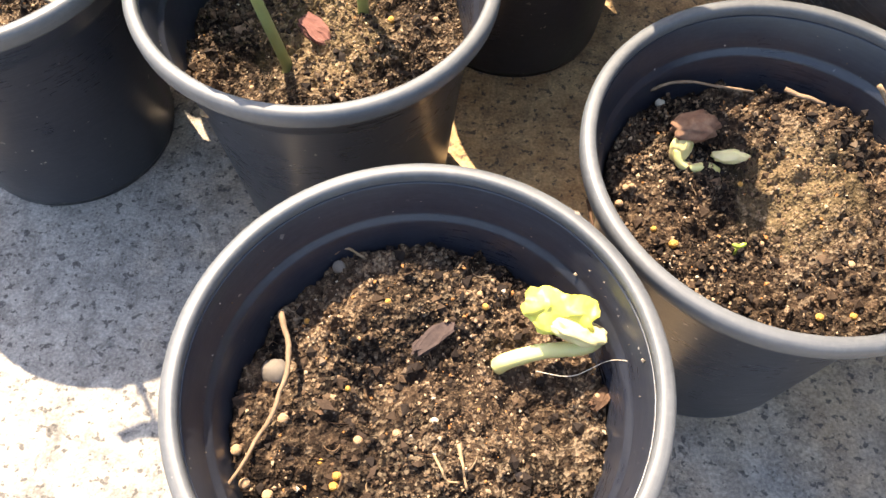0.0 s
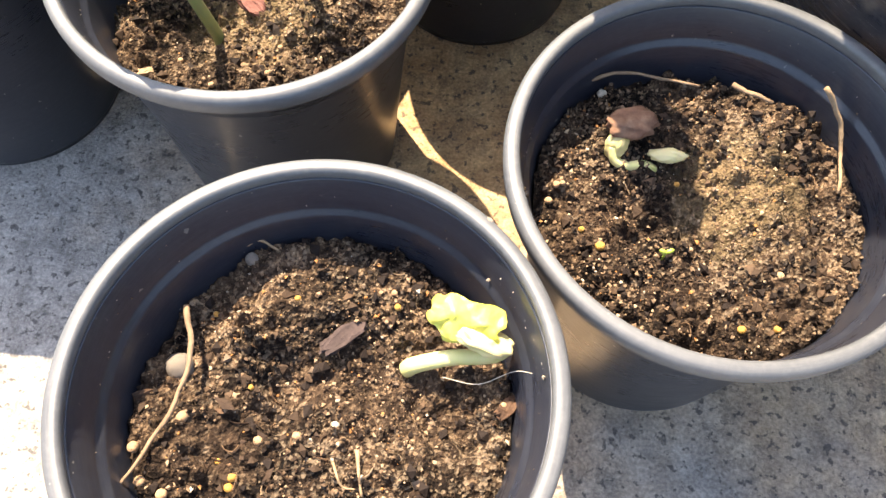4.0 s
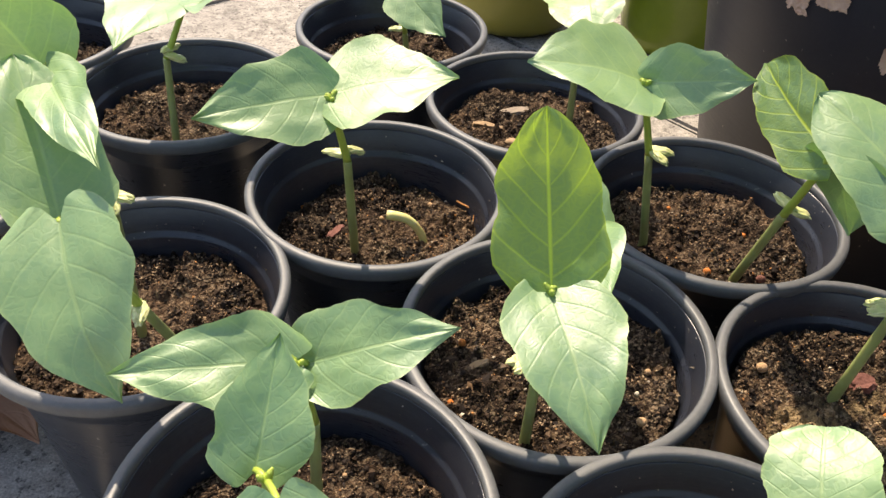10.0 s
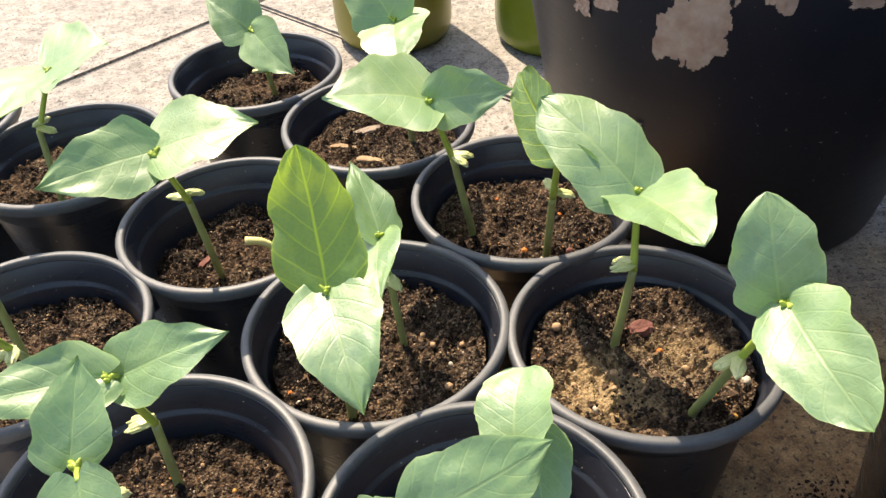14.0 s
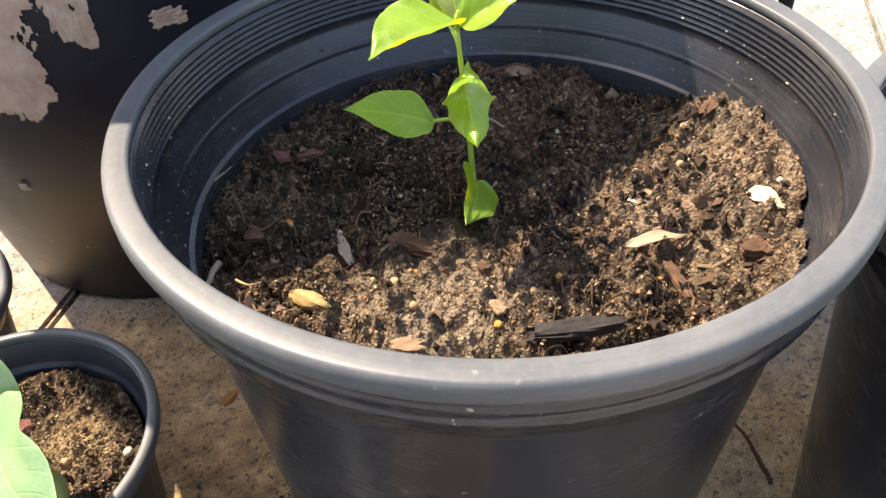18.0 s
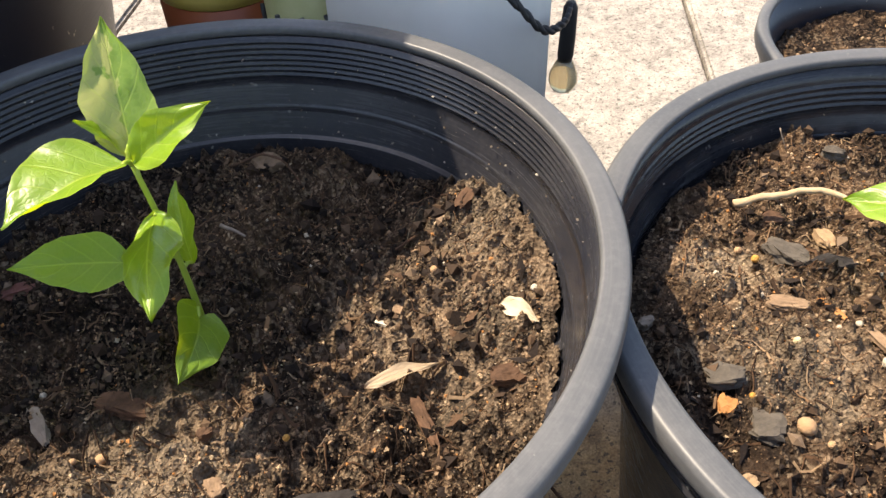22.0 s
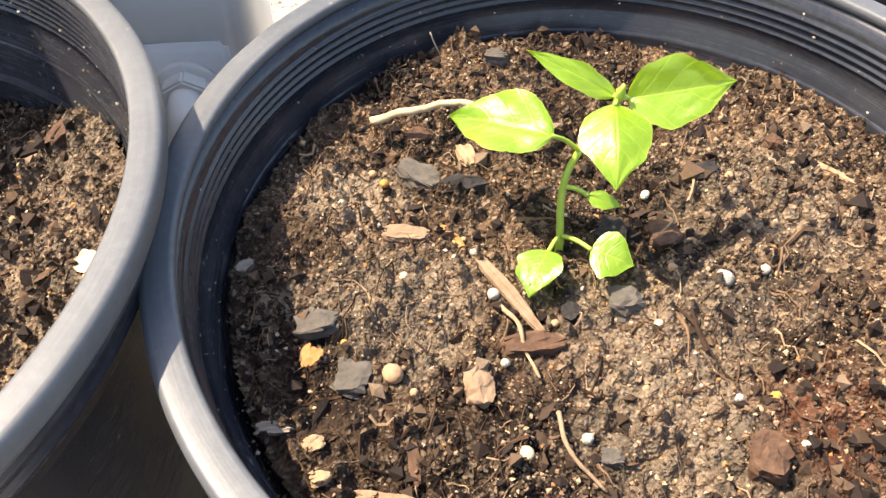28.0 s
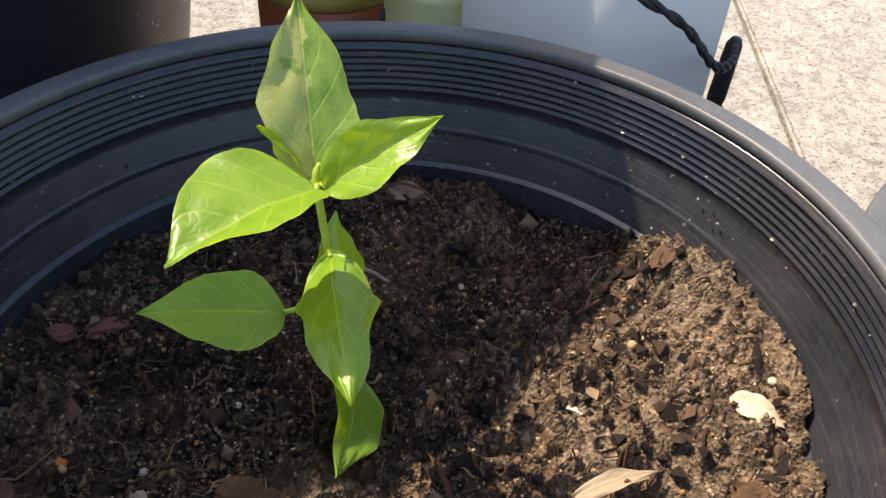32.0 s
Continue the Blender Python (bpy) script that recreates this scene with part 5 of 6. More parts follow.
pellet(0.2442, 0.2256, 0.2025, 0.0014, "amber")
pellet(0.3181, 0.2531, 0.2039, 0.0019, "tan")
pellet(0.2326, 0.3144, 0.2031, 0.0013, "white")
pellet(0.1923, 0.2945, 0.2025, 0.0014, "white")
pellet(0.2360, 0.2280, 0.2025, 0.0016, "tan")
pellet(0.3439, 0.2149, 0.2048, 0.0016, "white")
pellet(0.1761, 0.3013, 0.2023, 0.0014, "tan")
pellet(0.1919, 0.2624, 0.2024, 0.0013, "tan")
pellet(0.2814, 0.2357, 0.2029, 0.0013, "tan")
pellet(0.4074, 0.1485, 0.2086, 0.0014, "white")
pellet(0.4082, 0.1882, 0.2085, 0.0018, "amber")
pellet(0.4013, 0.1346, 0.2084, 0.0023, "white")
pellet(0.4655, 0.0861, 0.2138, 0.0019, "white")
pellet(0.4688, 0.0831, 0.2141, 0.0014, "tan")
pellet(0.4498, 0.0989, 0.2123, 0.0014, "tan")
pellet(0.4520, 0.0920, 0.2127, 0.0034, "white")
pellet(0.3721, 0.0962, 0.2068, 0.0025, "cream")
pellet(0.3862, 0.0885, 0.2078, 0.0020, "white")
pellet(0.4236, 0.0684, 0.2110, 0.0016, "white")
pellet(0.4325, 0.0620, 0.2118, 0.0020, "amber")
pellet(0.3644, 0.1364, 0.2064, 0.0036, "tan")
pellet(0.3646, 0.1285, 0.2064, 0.0015, "tan")
pellet(0.4103, 0.1962, 0.2086, 0.0017, "tan")
pellet(0.3865, 0.1168, 0.2076, 0.0016, "white")
pellet(0.4879, 0.1137, 0.2145, 0.0017, "tan")
pellet(0.4218, 0.0495, 0.2113, 0.0014, "white")
pellet(0.3949, 0.1935, 0.2079, 0.0014, "white")
pellet(0.4247, 0.1854, 0.2093, 0.0015, "white")
pellet(0.4665, 0.1294, 0.2127, 0.0020, "white")
pellet(0.4103, 0.1553, 0.2087, 0.0012, "tan")
pellet(0.4070, 0.1167, 0.2089, 0.0015, "tan")
pellet(0.4091, 0.0871, 0.2095, 0.0013, "tan")
pellet(0.4015, 0.2234, 0.2081, 0.0013, "tan")
pellet(0.4485, 0.1063, 0.2120, 0.0018, "tan")
pellet(0.4394, 0.1464, 0.2106, 0.0014, "white")
pellet(0.4033, 0.1521, 0.2084, 0.0012, "white")
pellet(0.3617, 0.1530, 0.2064, 0.0013, "amber")
pellet(0.4265, 0.0962, 0.2106, 0.0017, "cream")
pellet(0.3873, 0.1566, 0.2076, 0.0017, "cream")
flake(-0.0384, 0.2293, 0.0880, 0.0150, 0.0075, 0.0050, -49, "brick")
flake(-0.2211, 0.2424, 0.0913, 0.0173, 0.0070, 0.0040, 89, "brick")
flake(-0.2116, 0.2364, 0.0910, 0.0156, 0.0090, 0.0050, 10, "brick")
flake(-0.1341, 0.2326, 0.0950, 0.0126, 0.0060, 0.0030, -37, "ash")
flake(-0.0713, 0.1896, 0.0988, 0.0082, 0.0030, 0.0020, 9, "straw")
flake(-0.0715, 0.1964, 0.0873, 0.0077, 0.0030, 0.0020, 14, "straw")
flake(-0.0021, 0.1901, 0.0885, 0.0088, 0.0030, 0.0020, 50, "straw")
flake(0.0477, 0.3512, 0.1027, 0.0114, 0.0080, 0.0050, 17, "brick")
flake(-0.1140, 0.3346, 0.1006, 0.0090, 0.0030, 0.0025, 34, "straw")
flake(-0.1089, 0.5558, 0.0995, 0.0204, 0.0060, 0.0020, 36, "ash")
flake(-0.1236, 0.5391, 0.0994, 0.0175, 0.0040, 0.0030, -7, "straw")
flake(-0.1030, 0.5159, 0.0993, 0.0177, 0.0050, 0.0030, -23, "straw")
flake(-0.1953, 0.4308, 0.0877, 0.0104, 0.0040, 0.0020, 63, "brick")
flake(0.0119, 0.1027, 0.0940, 0.0144, 0.0050, 0.0030, 42, "purple")
pellet(-0.0344, 0.0906, 0.0938, 0.0052, "grey")
flake(0.0611, 0.0855, 0.0947, 0.0070, 0.0040, 0.0030, 48, "bark")
flake(0.2908, 0.2477, 0.2028, 0.0060, 0.0018, 0.0012, -72, "white")
flake(0.2983, 0.2475, 0.2030, 0.0090, 0.0035, 0.0020, 35, "wood")
flake(0.1678, 0.2574, 0.2020, 0.0158, 0.0065, 0.0055, -61, "husk")
flake(0.1872, 0.2234, 0.2020, 0.0091, 0.0050, 0.0020, -21, "wood")
flake(0.2368, 0.2033, 0.2024, 0.0282, 0.0060, 0.0040, -22, "char")
flake(0.2441, 0.1936, 0.2025, 0.0114, 0.0060, 0.0040, -27, "char")
flake(0.3022, 0.3446, 0.2045, 0.0110, 0.0085, 0.0060, -9, "wood")
flake(0.1882, 0.2782, 0.2021, 0.0128, 0.0040, 0.0030, -94, "ash")
flake(0.2354, 0.1880, 0.2025, 0.0084, 0.0040, 0.0020, -33, "rust")
flake(0.2005, 0.3450, 0.2026, 0.0108, 0.0060, 0.0030, -16, "brick")
flake(0.1884, 0.3490, 0.2024, 0.0062, 0.0050, 0.0030, -12, "brick")
flake(0.2133, 0.2689, 0.2022, 0.0222, 0.0070, 0.0040, -50, "bark")
flake(0.2266, 0.2442, 0.2022, 0.0044, 0.0030, 0.0030, -3, "bark")
flake(0.2808, 0.2083, 0.2028, 0.0171, 0.0040, 0.0020, -105, "bark")
flake(0.2212, 0.2262, 0.2022, 0.0045, 0.0060, 0.0020, 1, "wood")
flake(0.1624, 0.3019, 0.2018, 0.0061, 0.0050, 0.0030, -11, "bark")
flake(0.3097, 0.2022, 0.2034, 0.0119, 0.0060, 0.0040, -26, "bark")
flake(0.3470, 0.2696, 0.2048, 0.0141, 0.0060, 0.0040, 16, "bark")
flake(0.3256, 0.2142, 0.2038, 0.0082, 0.0050, 0.0010, -29, "straw")
flake(0.4178, 0.1828, 0.2087, 0.0150, 0.0080, 0.0050, -83, "stone")
flake(0.4234, 0.1691, 0.2091, 0.0136, 0.0060, 0.0050, -27, "char")
flake(0.4366, 0.1797, 0.2096, 0.0085, 0.0050, 0.0040, -116, "straw")
flake(0.3991, 0.1679, 0.2078, 0.0122, 0.0050, 0.0030, -48, "wood")
flake(0.4085, 0.1575, 0.2083, 0.0113, 0.0028, 0.0020, -107, "rust")
flake(0.4037, 0.1306, 0.2082, 0.0270, 0.0034, 0.0022, -99, "wood")
flake(0.3566, 0.1433, 0.2058, 0.0088, 0.0105, 0.0050, -59, "stone")
flake(0.3762, 0.1163, 0.2067, 0.0069, 0.0090, 0.0050, -34, "wood")
flake(0.4270, 0.1073, 0.2101, 0.0093, 0.0080, 0.0060, -48, "stone")
flake(0.3595, 0.1616, 0.2060, 0.0104, 0.0080, 0.0040, -40, "stone")
flake(0.4574, 0.1155, 0.2122, 0.0094, 0.0090, 0.0040, -34, "bark")
flake(0.4843, 0.1205, 0.2138, 0.0101, 0.0060, 0.0040, -15, "char")
flake(0.4332, 0.1984, 0.2093, 0.0080, 0.0060, 0.0040, -28, "bark")
flake(0.4773, 0.2049, 0.2110, 0.0075, 0.0050, 0.0040, -53, "stone")
flake(0.4113, 0.0539, 0.2100, 0.0084, 0.0110, 0.0080, -64, "bark")
flake(0.3312, 0.1467, 0.2049, 0.0081, 0.0030, 0.0025, -39, "ash")
flake(0.3372, 0.1356, 0.2051, 0.0047, 0.0040, 0.0030, -20, "straw")
flake(0.3320, 0.1263, 0.2049, 0.0044, 0.0030, 0.0025, -28, "straw")
flake(0.4427, 0.1252, 0.2109, 0.0087, 0.0090, 0.0050, -63, "char")
flake(0.3971, 0.1156, 0.2079, 0.0154, 0.0060, 0.0050, -38, "bark")
flake(0.5193, 0.0923, 0.2167, 0.0163, 0.0028, 0.0022, -84, "straw")
flake(0.5150, 0.1125, 0.2158, 0.0058, 0.0060, 0.0040, -76, "bark")
flake(0.3529, 0.1160, 0.2056, 0.0109, 0.0030, 0.0020, -125, "bark")
flake(0.3413, 0.1132, 0.2051, 0.0142, 0.0030, 0.0025, -54, "wood")
flake(0.3868, 0.0810, 0.2076, 0.0050, 0.0040, 0.0030, -57, "stone")
flake(0.3573, 0.1919, 0.2060, 0.0035, 0.0050, 0.0040, 96, "ash")
flake(0.4133, 0.1160, 0.2090, 0.0054, 0.0060, 0.0030, -27, "char")
flake(0.3521, 0.1551, 0.2057, 0.0056, 0.0050, 0.0030, -157, "rust")
twig([(-0.0333, 0.1058, 0.1003), (-0.0290, 0.0901, 0.1003), (-0.0334, 0.0735, 0.0975), (-0.0411, 0.0565, 0.0978)], 0.0009, "wood")
twig([(-0.0215, 0.1267, 0.0964), (-0.0164, 0.1293, 0.0974), (-0.0108, 0.1278, 0.0945)], 0.0006, "straw")
twig([(-0.0527, 0.0871, 0.1043), (-0.0512, 0.0812, 0.0984), (-0.0459, 0.0832, 0.0944)], 0.0005, "straw")
twig([(0.0195, 0.0697, 0.0967), (0.0207, 0.0633, 0.0968), (0.0221, 0.0580, 0.0949)], 0.0006, "straw")
twig([(0.0130, 0.0666, 0.0947), (0.0162, 0.0606, 0.0948), (0.0200, 0.0597, 0.0948)], 0.0004, "straw")
twig([(0.0840, 0.1989, 0.0949), (0.0960, 0.2008, 0.0977), (0.1201, 0.1986, 0.0964)], 0.0007, "wood")
twig([(0.1313, 0.2002, 0.0962), (0.1441, 0.1935, 0.0969)], 0.0010, "wood")
twig([(0.1545, 0.1890, 0.112), (0.1620, 0.1843, 0.103), (0.1650, 0.1759, 0.0950), (0.1640, 0.1633, 0.092)], 0.0009, "straw")
twig([(0.4211, 0.2084, 0.2115), (0.4330, 0.1993, 0.2155), (0.4448, 0.1902, 0.2172), (0.4497, 0.1776, 0.2161), (0.4558, 0.1649, 0.2146)], 0.0014, "reed")
twig([(0.3989, 0.1296, 0.2085), (0.3966, 0.1210, 0.2104), (0.3934, 0.1160, 0.2083), (0.3901, 0.1076, 0.2081)], 0.0007, "straw")
twig([(0.3859, 0.0979, 0.2080), (0.3788, 0.0885, 0.2096), (0.3781, 0.0763, 0.2077)], 0.0007, "wood")
twig([(0.4561, 0.1172, 0.2146), (0.4543, 0.1131, 0.2155), (0.4486, 0.1134, 0.2122)], 0.0004, "straw")
twig([(0.4585, 0.2193, 0.2226), (0.4591, 0.2150, 0.2147)], 0.0003, "ash")
twig([(0.2891, 0.3525, 0.2071), (0.2995, 0.3456, 0.2121), (0.3058, 0.3372, 0.2110), (0.3063, 0.3248, 0.2058)], 0.0006, "bark")
twig([(0.1496, 0.2826, 0.2023), (0.1527, 0.2752, 0.2043), (0.1575, 0.2768, 0.2024)], 0.0005, "straw")
twig([(0.1462, 0.2923, 0.2041), (0.1388, 0.2803, 0.2061)], 0.0013, "ash")
twig([(0.2699, 0.3216, 0.2081), (0.2754, 0.3132, 0.2051)], 0.0008, "ash")
twig([(0.1562, 0.3260, 0.2141), (0.1670, 0.3431, 0.2065)], 0.0005, "ash")
twig([(0.3141, 0.2726, 0.2042), (0.3269, 0.2716, 0.2077)], 0.0006, "bark")
twig([(-0.2276, 0.2510, 0.0974), (-0.2171, 0.2491, 0.0927)], 0.0007, "straw")
twig([(-0.1723, 0.2184, 0.0931), (-0.1628, 0.2122, 0.0959), (-0.1536, 0.2080, 0.0945)], 0.0008, "straw")
twig([(-0.1354, 0.4681, 0.0882), (-0.1258, 0.4574, 0.0902), (-0.1246, 0.4503, 0.0881)], 0.0006, "rust")



# ---- sprouts ----
M_CURLED = stalk_material("curled_young_leaf", (0.55, 0.51, 0.04), (0.74, 0.67, 0.14), 700)
M_CREAM = stalk_material("wrinkled_seed_leaf", (0.60, 0.48, 0.18), (0.76, 0.66, 0.34), 400)
M_COAT = chip_material("seed_coat", (0.13, 0.060, 0.035), (0.26, 0.15, 0.09))


def sprout_open():
    """A bean just out of the soil: a white bowed stalk, a folded yellow pair of leaves, a cream seed leaf."""
    plant = new("bean_sprout")
    part("stem", tube(bend([(0.0306, 0.0951, 0.0905), (0.0336, 0.0955, 0.0945), (0.0432, 0.0968, 0.0991), (0.0541, 0.0976, 0.1007), (0.0576, 0.0989, 0.1038), (0.0555, 0.0996, 0.1071)], 6), [0.0026 - 0.00002 * i for i in range(31)], 12), M_WHITE, plant, "thick blanched white bowed stalk")
    part("seed_leaf", lump((0.0513, 0.0997, 0.1085), (-0.85, 0.25, 0.25), 0.0085, 0.0040, 0.0034, 2.2, 0.25), M_CREAM, plant, "wrinkled cream seed leaf")
    for k, (b, t, l, r) in enumerate((((0.0554, 0.1008, 0.1120), (0.0365, 0.1058, 0.1127), (0.0457, 0.1087, 0.1163), (0.0440, 0.0995, 0.1113)), ((0.0544, 0.1017, 0.1110), (0.0376, 0.1051, 0.1097), (0.0454, 0.1095, 0.1114), (0.0457, 0.0999, 0.1084)))):
        bm = blade(b, t, l, r, "round", arch=0.10, cup=-0.45, wave=0.05, seed=k * 2.3)
        for v in bm.verts:
            v.co += noise.noise_vector(v.co * 260) * 0.0014 + noise.noise_vector(v.co * 620) * 0.0005
        part("leaf", bm, M_CURLED, plant, "folded yellow young leaf")
    return tagged(plant, "bean sprout unfolding crumpled yellow leaves from white stalk", "sprout")


sprout_open()
hair = link("fibre_hair", tube(bend([(0.0411, 0.0920, 0.0956), (0.0513, 0.0903, 0.0972), (0.0616, 0.0932, 0.1029), (0.0695, 0.0884, 0.1118)], 6), 0.00012, 5), CHIP["white"])
tagged(hair, "single thin white fibre caught on the soil", "fibre")

hooked = new("bean_sprout")
part("stem", tube(bend([(0.1052, 0.1689, 0.0893), (0.1010, 0.1685, 0.0924), (0.0959, 0.1677, 0.0924), (0.0915, 0.1688, 0.0938), (0.0904, 0.1718, 0.0972)], 5), 0.0016, 10), M_WHITE, hooked)
part("seed_leaf", lump((0.0915, 0.1727, 0.0968), (0.12, 0.35, 0.9), 0.0052, 0.0036, 0.0028, 1.4, 0.18), M_CREAM, hooked, "pale greenish seed leaf")
part("seed_coat", lump((0.0962, 0.1781, 0.1012), (1, 0.18, 0.16), 0.0082, 0.0052, 0.0040, 2.2, 0.30), M_COAT, hooked, "wrinkled brown seed coat still on")
part("seed_leaf", lump((0.1087, 0.1715, 0.0943), (1, 0.05, 0.02), 0.0065, 0.0024, 0.0022, 5.1, 0.22), M_CREAM, hooked, "pale yellow seed leaf at the soil")
tagged(hooked, "hooked bean sprout still wearing its brown seed coat", "sprout")
weed = new("weed_sprout")
part("stem", tube([(0.1071, 0.1373, 0.0872), (0.1070, 0.1375, 0.0926)], 0.0004, 6), M_SHOOT, weed)
for k in (-1, 1):
    part("leaf", nub((0.1070, 0.1375, 0.0923), (k, 0.3, 0.7), 0.0028, 0.0007, 0.2, k), M_SHOOT, weed)
tagged(weed, "tiny bright green weed sprout in the soil", "sprout")
shoot = new("bean_sprout")
part("stem", tube(bend([(-0.1477, 0.4316, 0.0788), (-0.1506, 0.4310, 0.0918), (-0.1579, 0.4291, 0.1018), (-0.1677, 0.4266, 0.1053)], 5), [0.0019 + 0.00004 * i for i in range(16)], 10), M_WHITE, shoot, "thick blanched white bowed stalk")
tagged(shoot, "white bowed bean shoot just breaking out of soil", "sprout")
speck = link("soil_crumb", nub((0.0493, 0.1283, 0.1210), (1, 0.4, 0.1), 0.003, 0.0014, 0.2, 1.0), CHIP["grey"])
tagged(speck, "small grey-brown soil crumb stuck on a pot rim", "soil crumb")


# ---- tall pot's label scraps ----
def scrap(angle, z0, wide, high, seed, cut):
    """A ragged torn piece of paper label stuck to the tall pot."""
    n, m = 64, 64
    verts, faces, ids = [], [], {}
    for i in range(n + 1):
        for j in range(m + 1):
            a, z = angle + wide * (i / n - 0.5), z0 + high * (j / m - 0.5)
            r = W_R0 + W_SLOPE * z + 0.0011 + 0.0005 * noise.noise(Vector((i * 0.15, j * 0.15, seed)))
            ids[i, j] = len(verts)
            verts.append((r * math.cos(radians(a)), r * math.sin(radians(a)), z))
    for i in range(n):
        for j in range(m):
            u, w = 2 * i / n - 1, 2 * j / m - 1
            q = Vector((i / n * 3.2, j / m * 3.2, seed))
            body = 1 - max(abs(u) ** 3, abs(w) ** 3) + 0.9 * noise.noise(q) + 0.55 * noise.noise(q * 2.7) + 0.25 * noise.noise(q * 7) - cut - 0.35 * abs(u - 0.25 * w)
            if body > 0:
                faces.append((ids[i, j], ids[i + 1, j], ids[i + 1, j + 1], ids[i, j + 1]))
    me = bpy.data.meshes.new("label_scrap")
    me.from_pydata(verts, [], faces)
    bm = bmesh.new()
    bm.from_mesh(me)
    bmesh.ops.delete(bm, geom=[v for v in bm.verts if not v.link_faces], context="VERTS")
    bmesh.ops.recalc_face_normals(bm, faces=bm.faces)
    return part("label_scrap", bm, M_LABEL, tall, "torn scrap of pale pinkish label")


M_LABEL = plain("old_paper_label", (0.40, 0.25, 0.18), (0.55, 0.40, 0.31), 90, 0.8, 0.5, 0.2)
scrap(-117.0, 0.204, 20.3, 0.092, 3.7, 0.46)
scrap(-116.4, 0.262, 31.6, 0.054, 2.6, 0.30)
scrap(-135.0, 0.254, 22.3, 0.044, 8.1, 0.30)
scrap(-137.7, 0.202, 8.3, 0.022, 1.9, 0.20)
scrap(-144.4, 0.188, 5.5, 0.012, 5.4, 0.12)
scrap(-103.2, 0.230, 8.3, 0.048, 6.3, 0.25)
scrap(-128.9, 0.1143, 2.7, 0.006, 4.4, 0.10)
scrap(-88.4, 0.2155, 8.3, 0.012, 7.7, 0.20)


# ---- things beyond the pots ----
def jug(x, y, r, h, label_at, mat, label):
    """A squat plastic container with rounded foot and shoulders."""
    ob = new("plastic_jug")
    body = [(r * 0.80, 0.0), (r * 0.90, 0.003), (r * 0.97, 0.010), (r, 0.022), (r * 1.01, h * 0.5), (r, h * 0.78), (r * 0.93, h * 0.86), (r * 0.7, h * 0.93), (r * 0.36, h * 0.97), (r * 0.34, h), (r * 0.28, h), (r * 0.28, h * 0.96),
            (r * 0.64, h * 0.91), (r * 0.9, h * 0.84), (r * 0.96, h * 0.5), (r * 0.94, 0.022), (r * 0.8, 0.006)]
    shell = part("body", revolve(body, 72), mat, ob)
    part("base", disc(r * 0.82, 0.001, 0.006), mat, ob)
    part("cap", disc(r * 0.36, h, h + 0.018, 32), M_CAP, ob)
    if label_at is not None:
        bm = bmesh.new()
        for i in range(9):
            for z in (h * 0.34, h * 0.66):
                a = radians(label_at - 30 + i * 7)
                bm.verts.new(((r * 1.012 + 0.0008) * math.cos(a), (r * 1.012 + 0.0008) * math.sin(a), z))
        bm.verts.ensure_lookup_table()
        for i in range(8):
            bm.faces.new((bm.verts[2 * i], bm.verts[2 * i + 2], bm.verts[2 * i + 3], bm.verts[2 * i + 1]))
        part("sticker", bm, M_STICKER, ob, "pale grey blank sticker")
    ob.matrix_basis = pose(x, y, 0)
    return tagged(ob, label, "container", "plastic containers")


M_CAP = plain("dark_cap", (0.02, 0.02, 0.02), (0.05, 0.05, 0.05), 40, 0.4)
M_STICKER = plain("faded_sticker", (0.42, 0.40, 0.36), (0.55, 0.53, 0.48), 50, 0.6)
M_OLIVE = plain("olive_plastic", (0.21, 0.19, 0.030), (0.27, 0.24, 0.045), 12, 0.30, 0.1)
M_LIME = plain("lime_plastic", (0.15, 0.20, 0.015), (0.22, 0.27, 0.03), 12, 0.22, 0.1)
jug(-0.120, 0.938, 0.066, 0.24, -60, M_OLIVE, "olive-yellow plastic container standing on the paving")
jug(0.060, 0.915, 0.066, 0.24, None, M_LIME, "glossy lime-green plastic container standing on the paving")

# two-coloured jar behind the large pot
jar = new("painted_jar")
JR = 0.034
part("lower_band", revolve([(JR * 0.9, 0), (JR, 0.004), (JR * 1.01, 0.212), (JR * 0.96, 0.212), (JR * 0.95, 0.01), (JR * 0.85, 0.004)], 72), plain("brick_red_glaze", (0.24, 0.055, 0.02), (0.34, 0.09, 0.03), 25, 0.35, 0.2), jar, "brick red lower half")
part("upper_band", revolve([(JR * 1.01, 0.2126), (JR * 1.012, 0.218), (JR * 1.0, 0.275), (JR * 0.9, 0.290), (JR * 0.84, 0.290), (JR * 0.94, 0.272), (JR * 0.95, 0.2126)], 72), plain("mustard_glaze", (0.42, 0.31, 0.06), (0.52, 0.40, 0.11), 25, 0.3, 0.2), jar, "mustard yellow upper half")
part("base", disc(JR * 0.9, 0.002, 0.008), CHIP["brick"], jar)
jar.matrix_basis = pose(0.358, 0.500, 0)
tagged(jar, "glazed jar with brick red foot and mustard yellow body", "jar")

# variegated striped vessel between jar and box
vessel = new("striped_vase")
part("body", revolve([(0.016, 0), (0.018, 0.004), (0.021, 0.10), (0.023, 0.23), (0.021, 0.234), (0.019, 0.10), (0.015, 0.006)], 40), plain("pale_green_glaze", (0.42, 0.42, 0.18), (0.56, 0.54, 0.28), 30, 0.35, 0.2), vessel)
for k in range(4):
    a0 = -2.9 + k * 0.62
    line = [((0.0196 + 0.0217 * z * 1.0 - 0.0017 + 0.0012) * math.cos(a0 - z * 3.0 + 0.12 * math.sin(z * 60 + k)), (0.0191 + 0.0217 * z) * math.sin(a0 - z * 3.0 + 0.12 * math.sin(z * 60 + k)), z) for z in [0.10 + 0.012 * i for i in range(11)]]
    part("stripe", tube(line, 0.0013, 6), M_CAP, vessel, "dark wavy painted stripe")
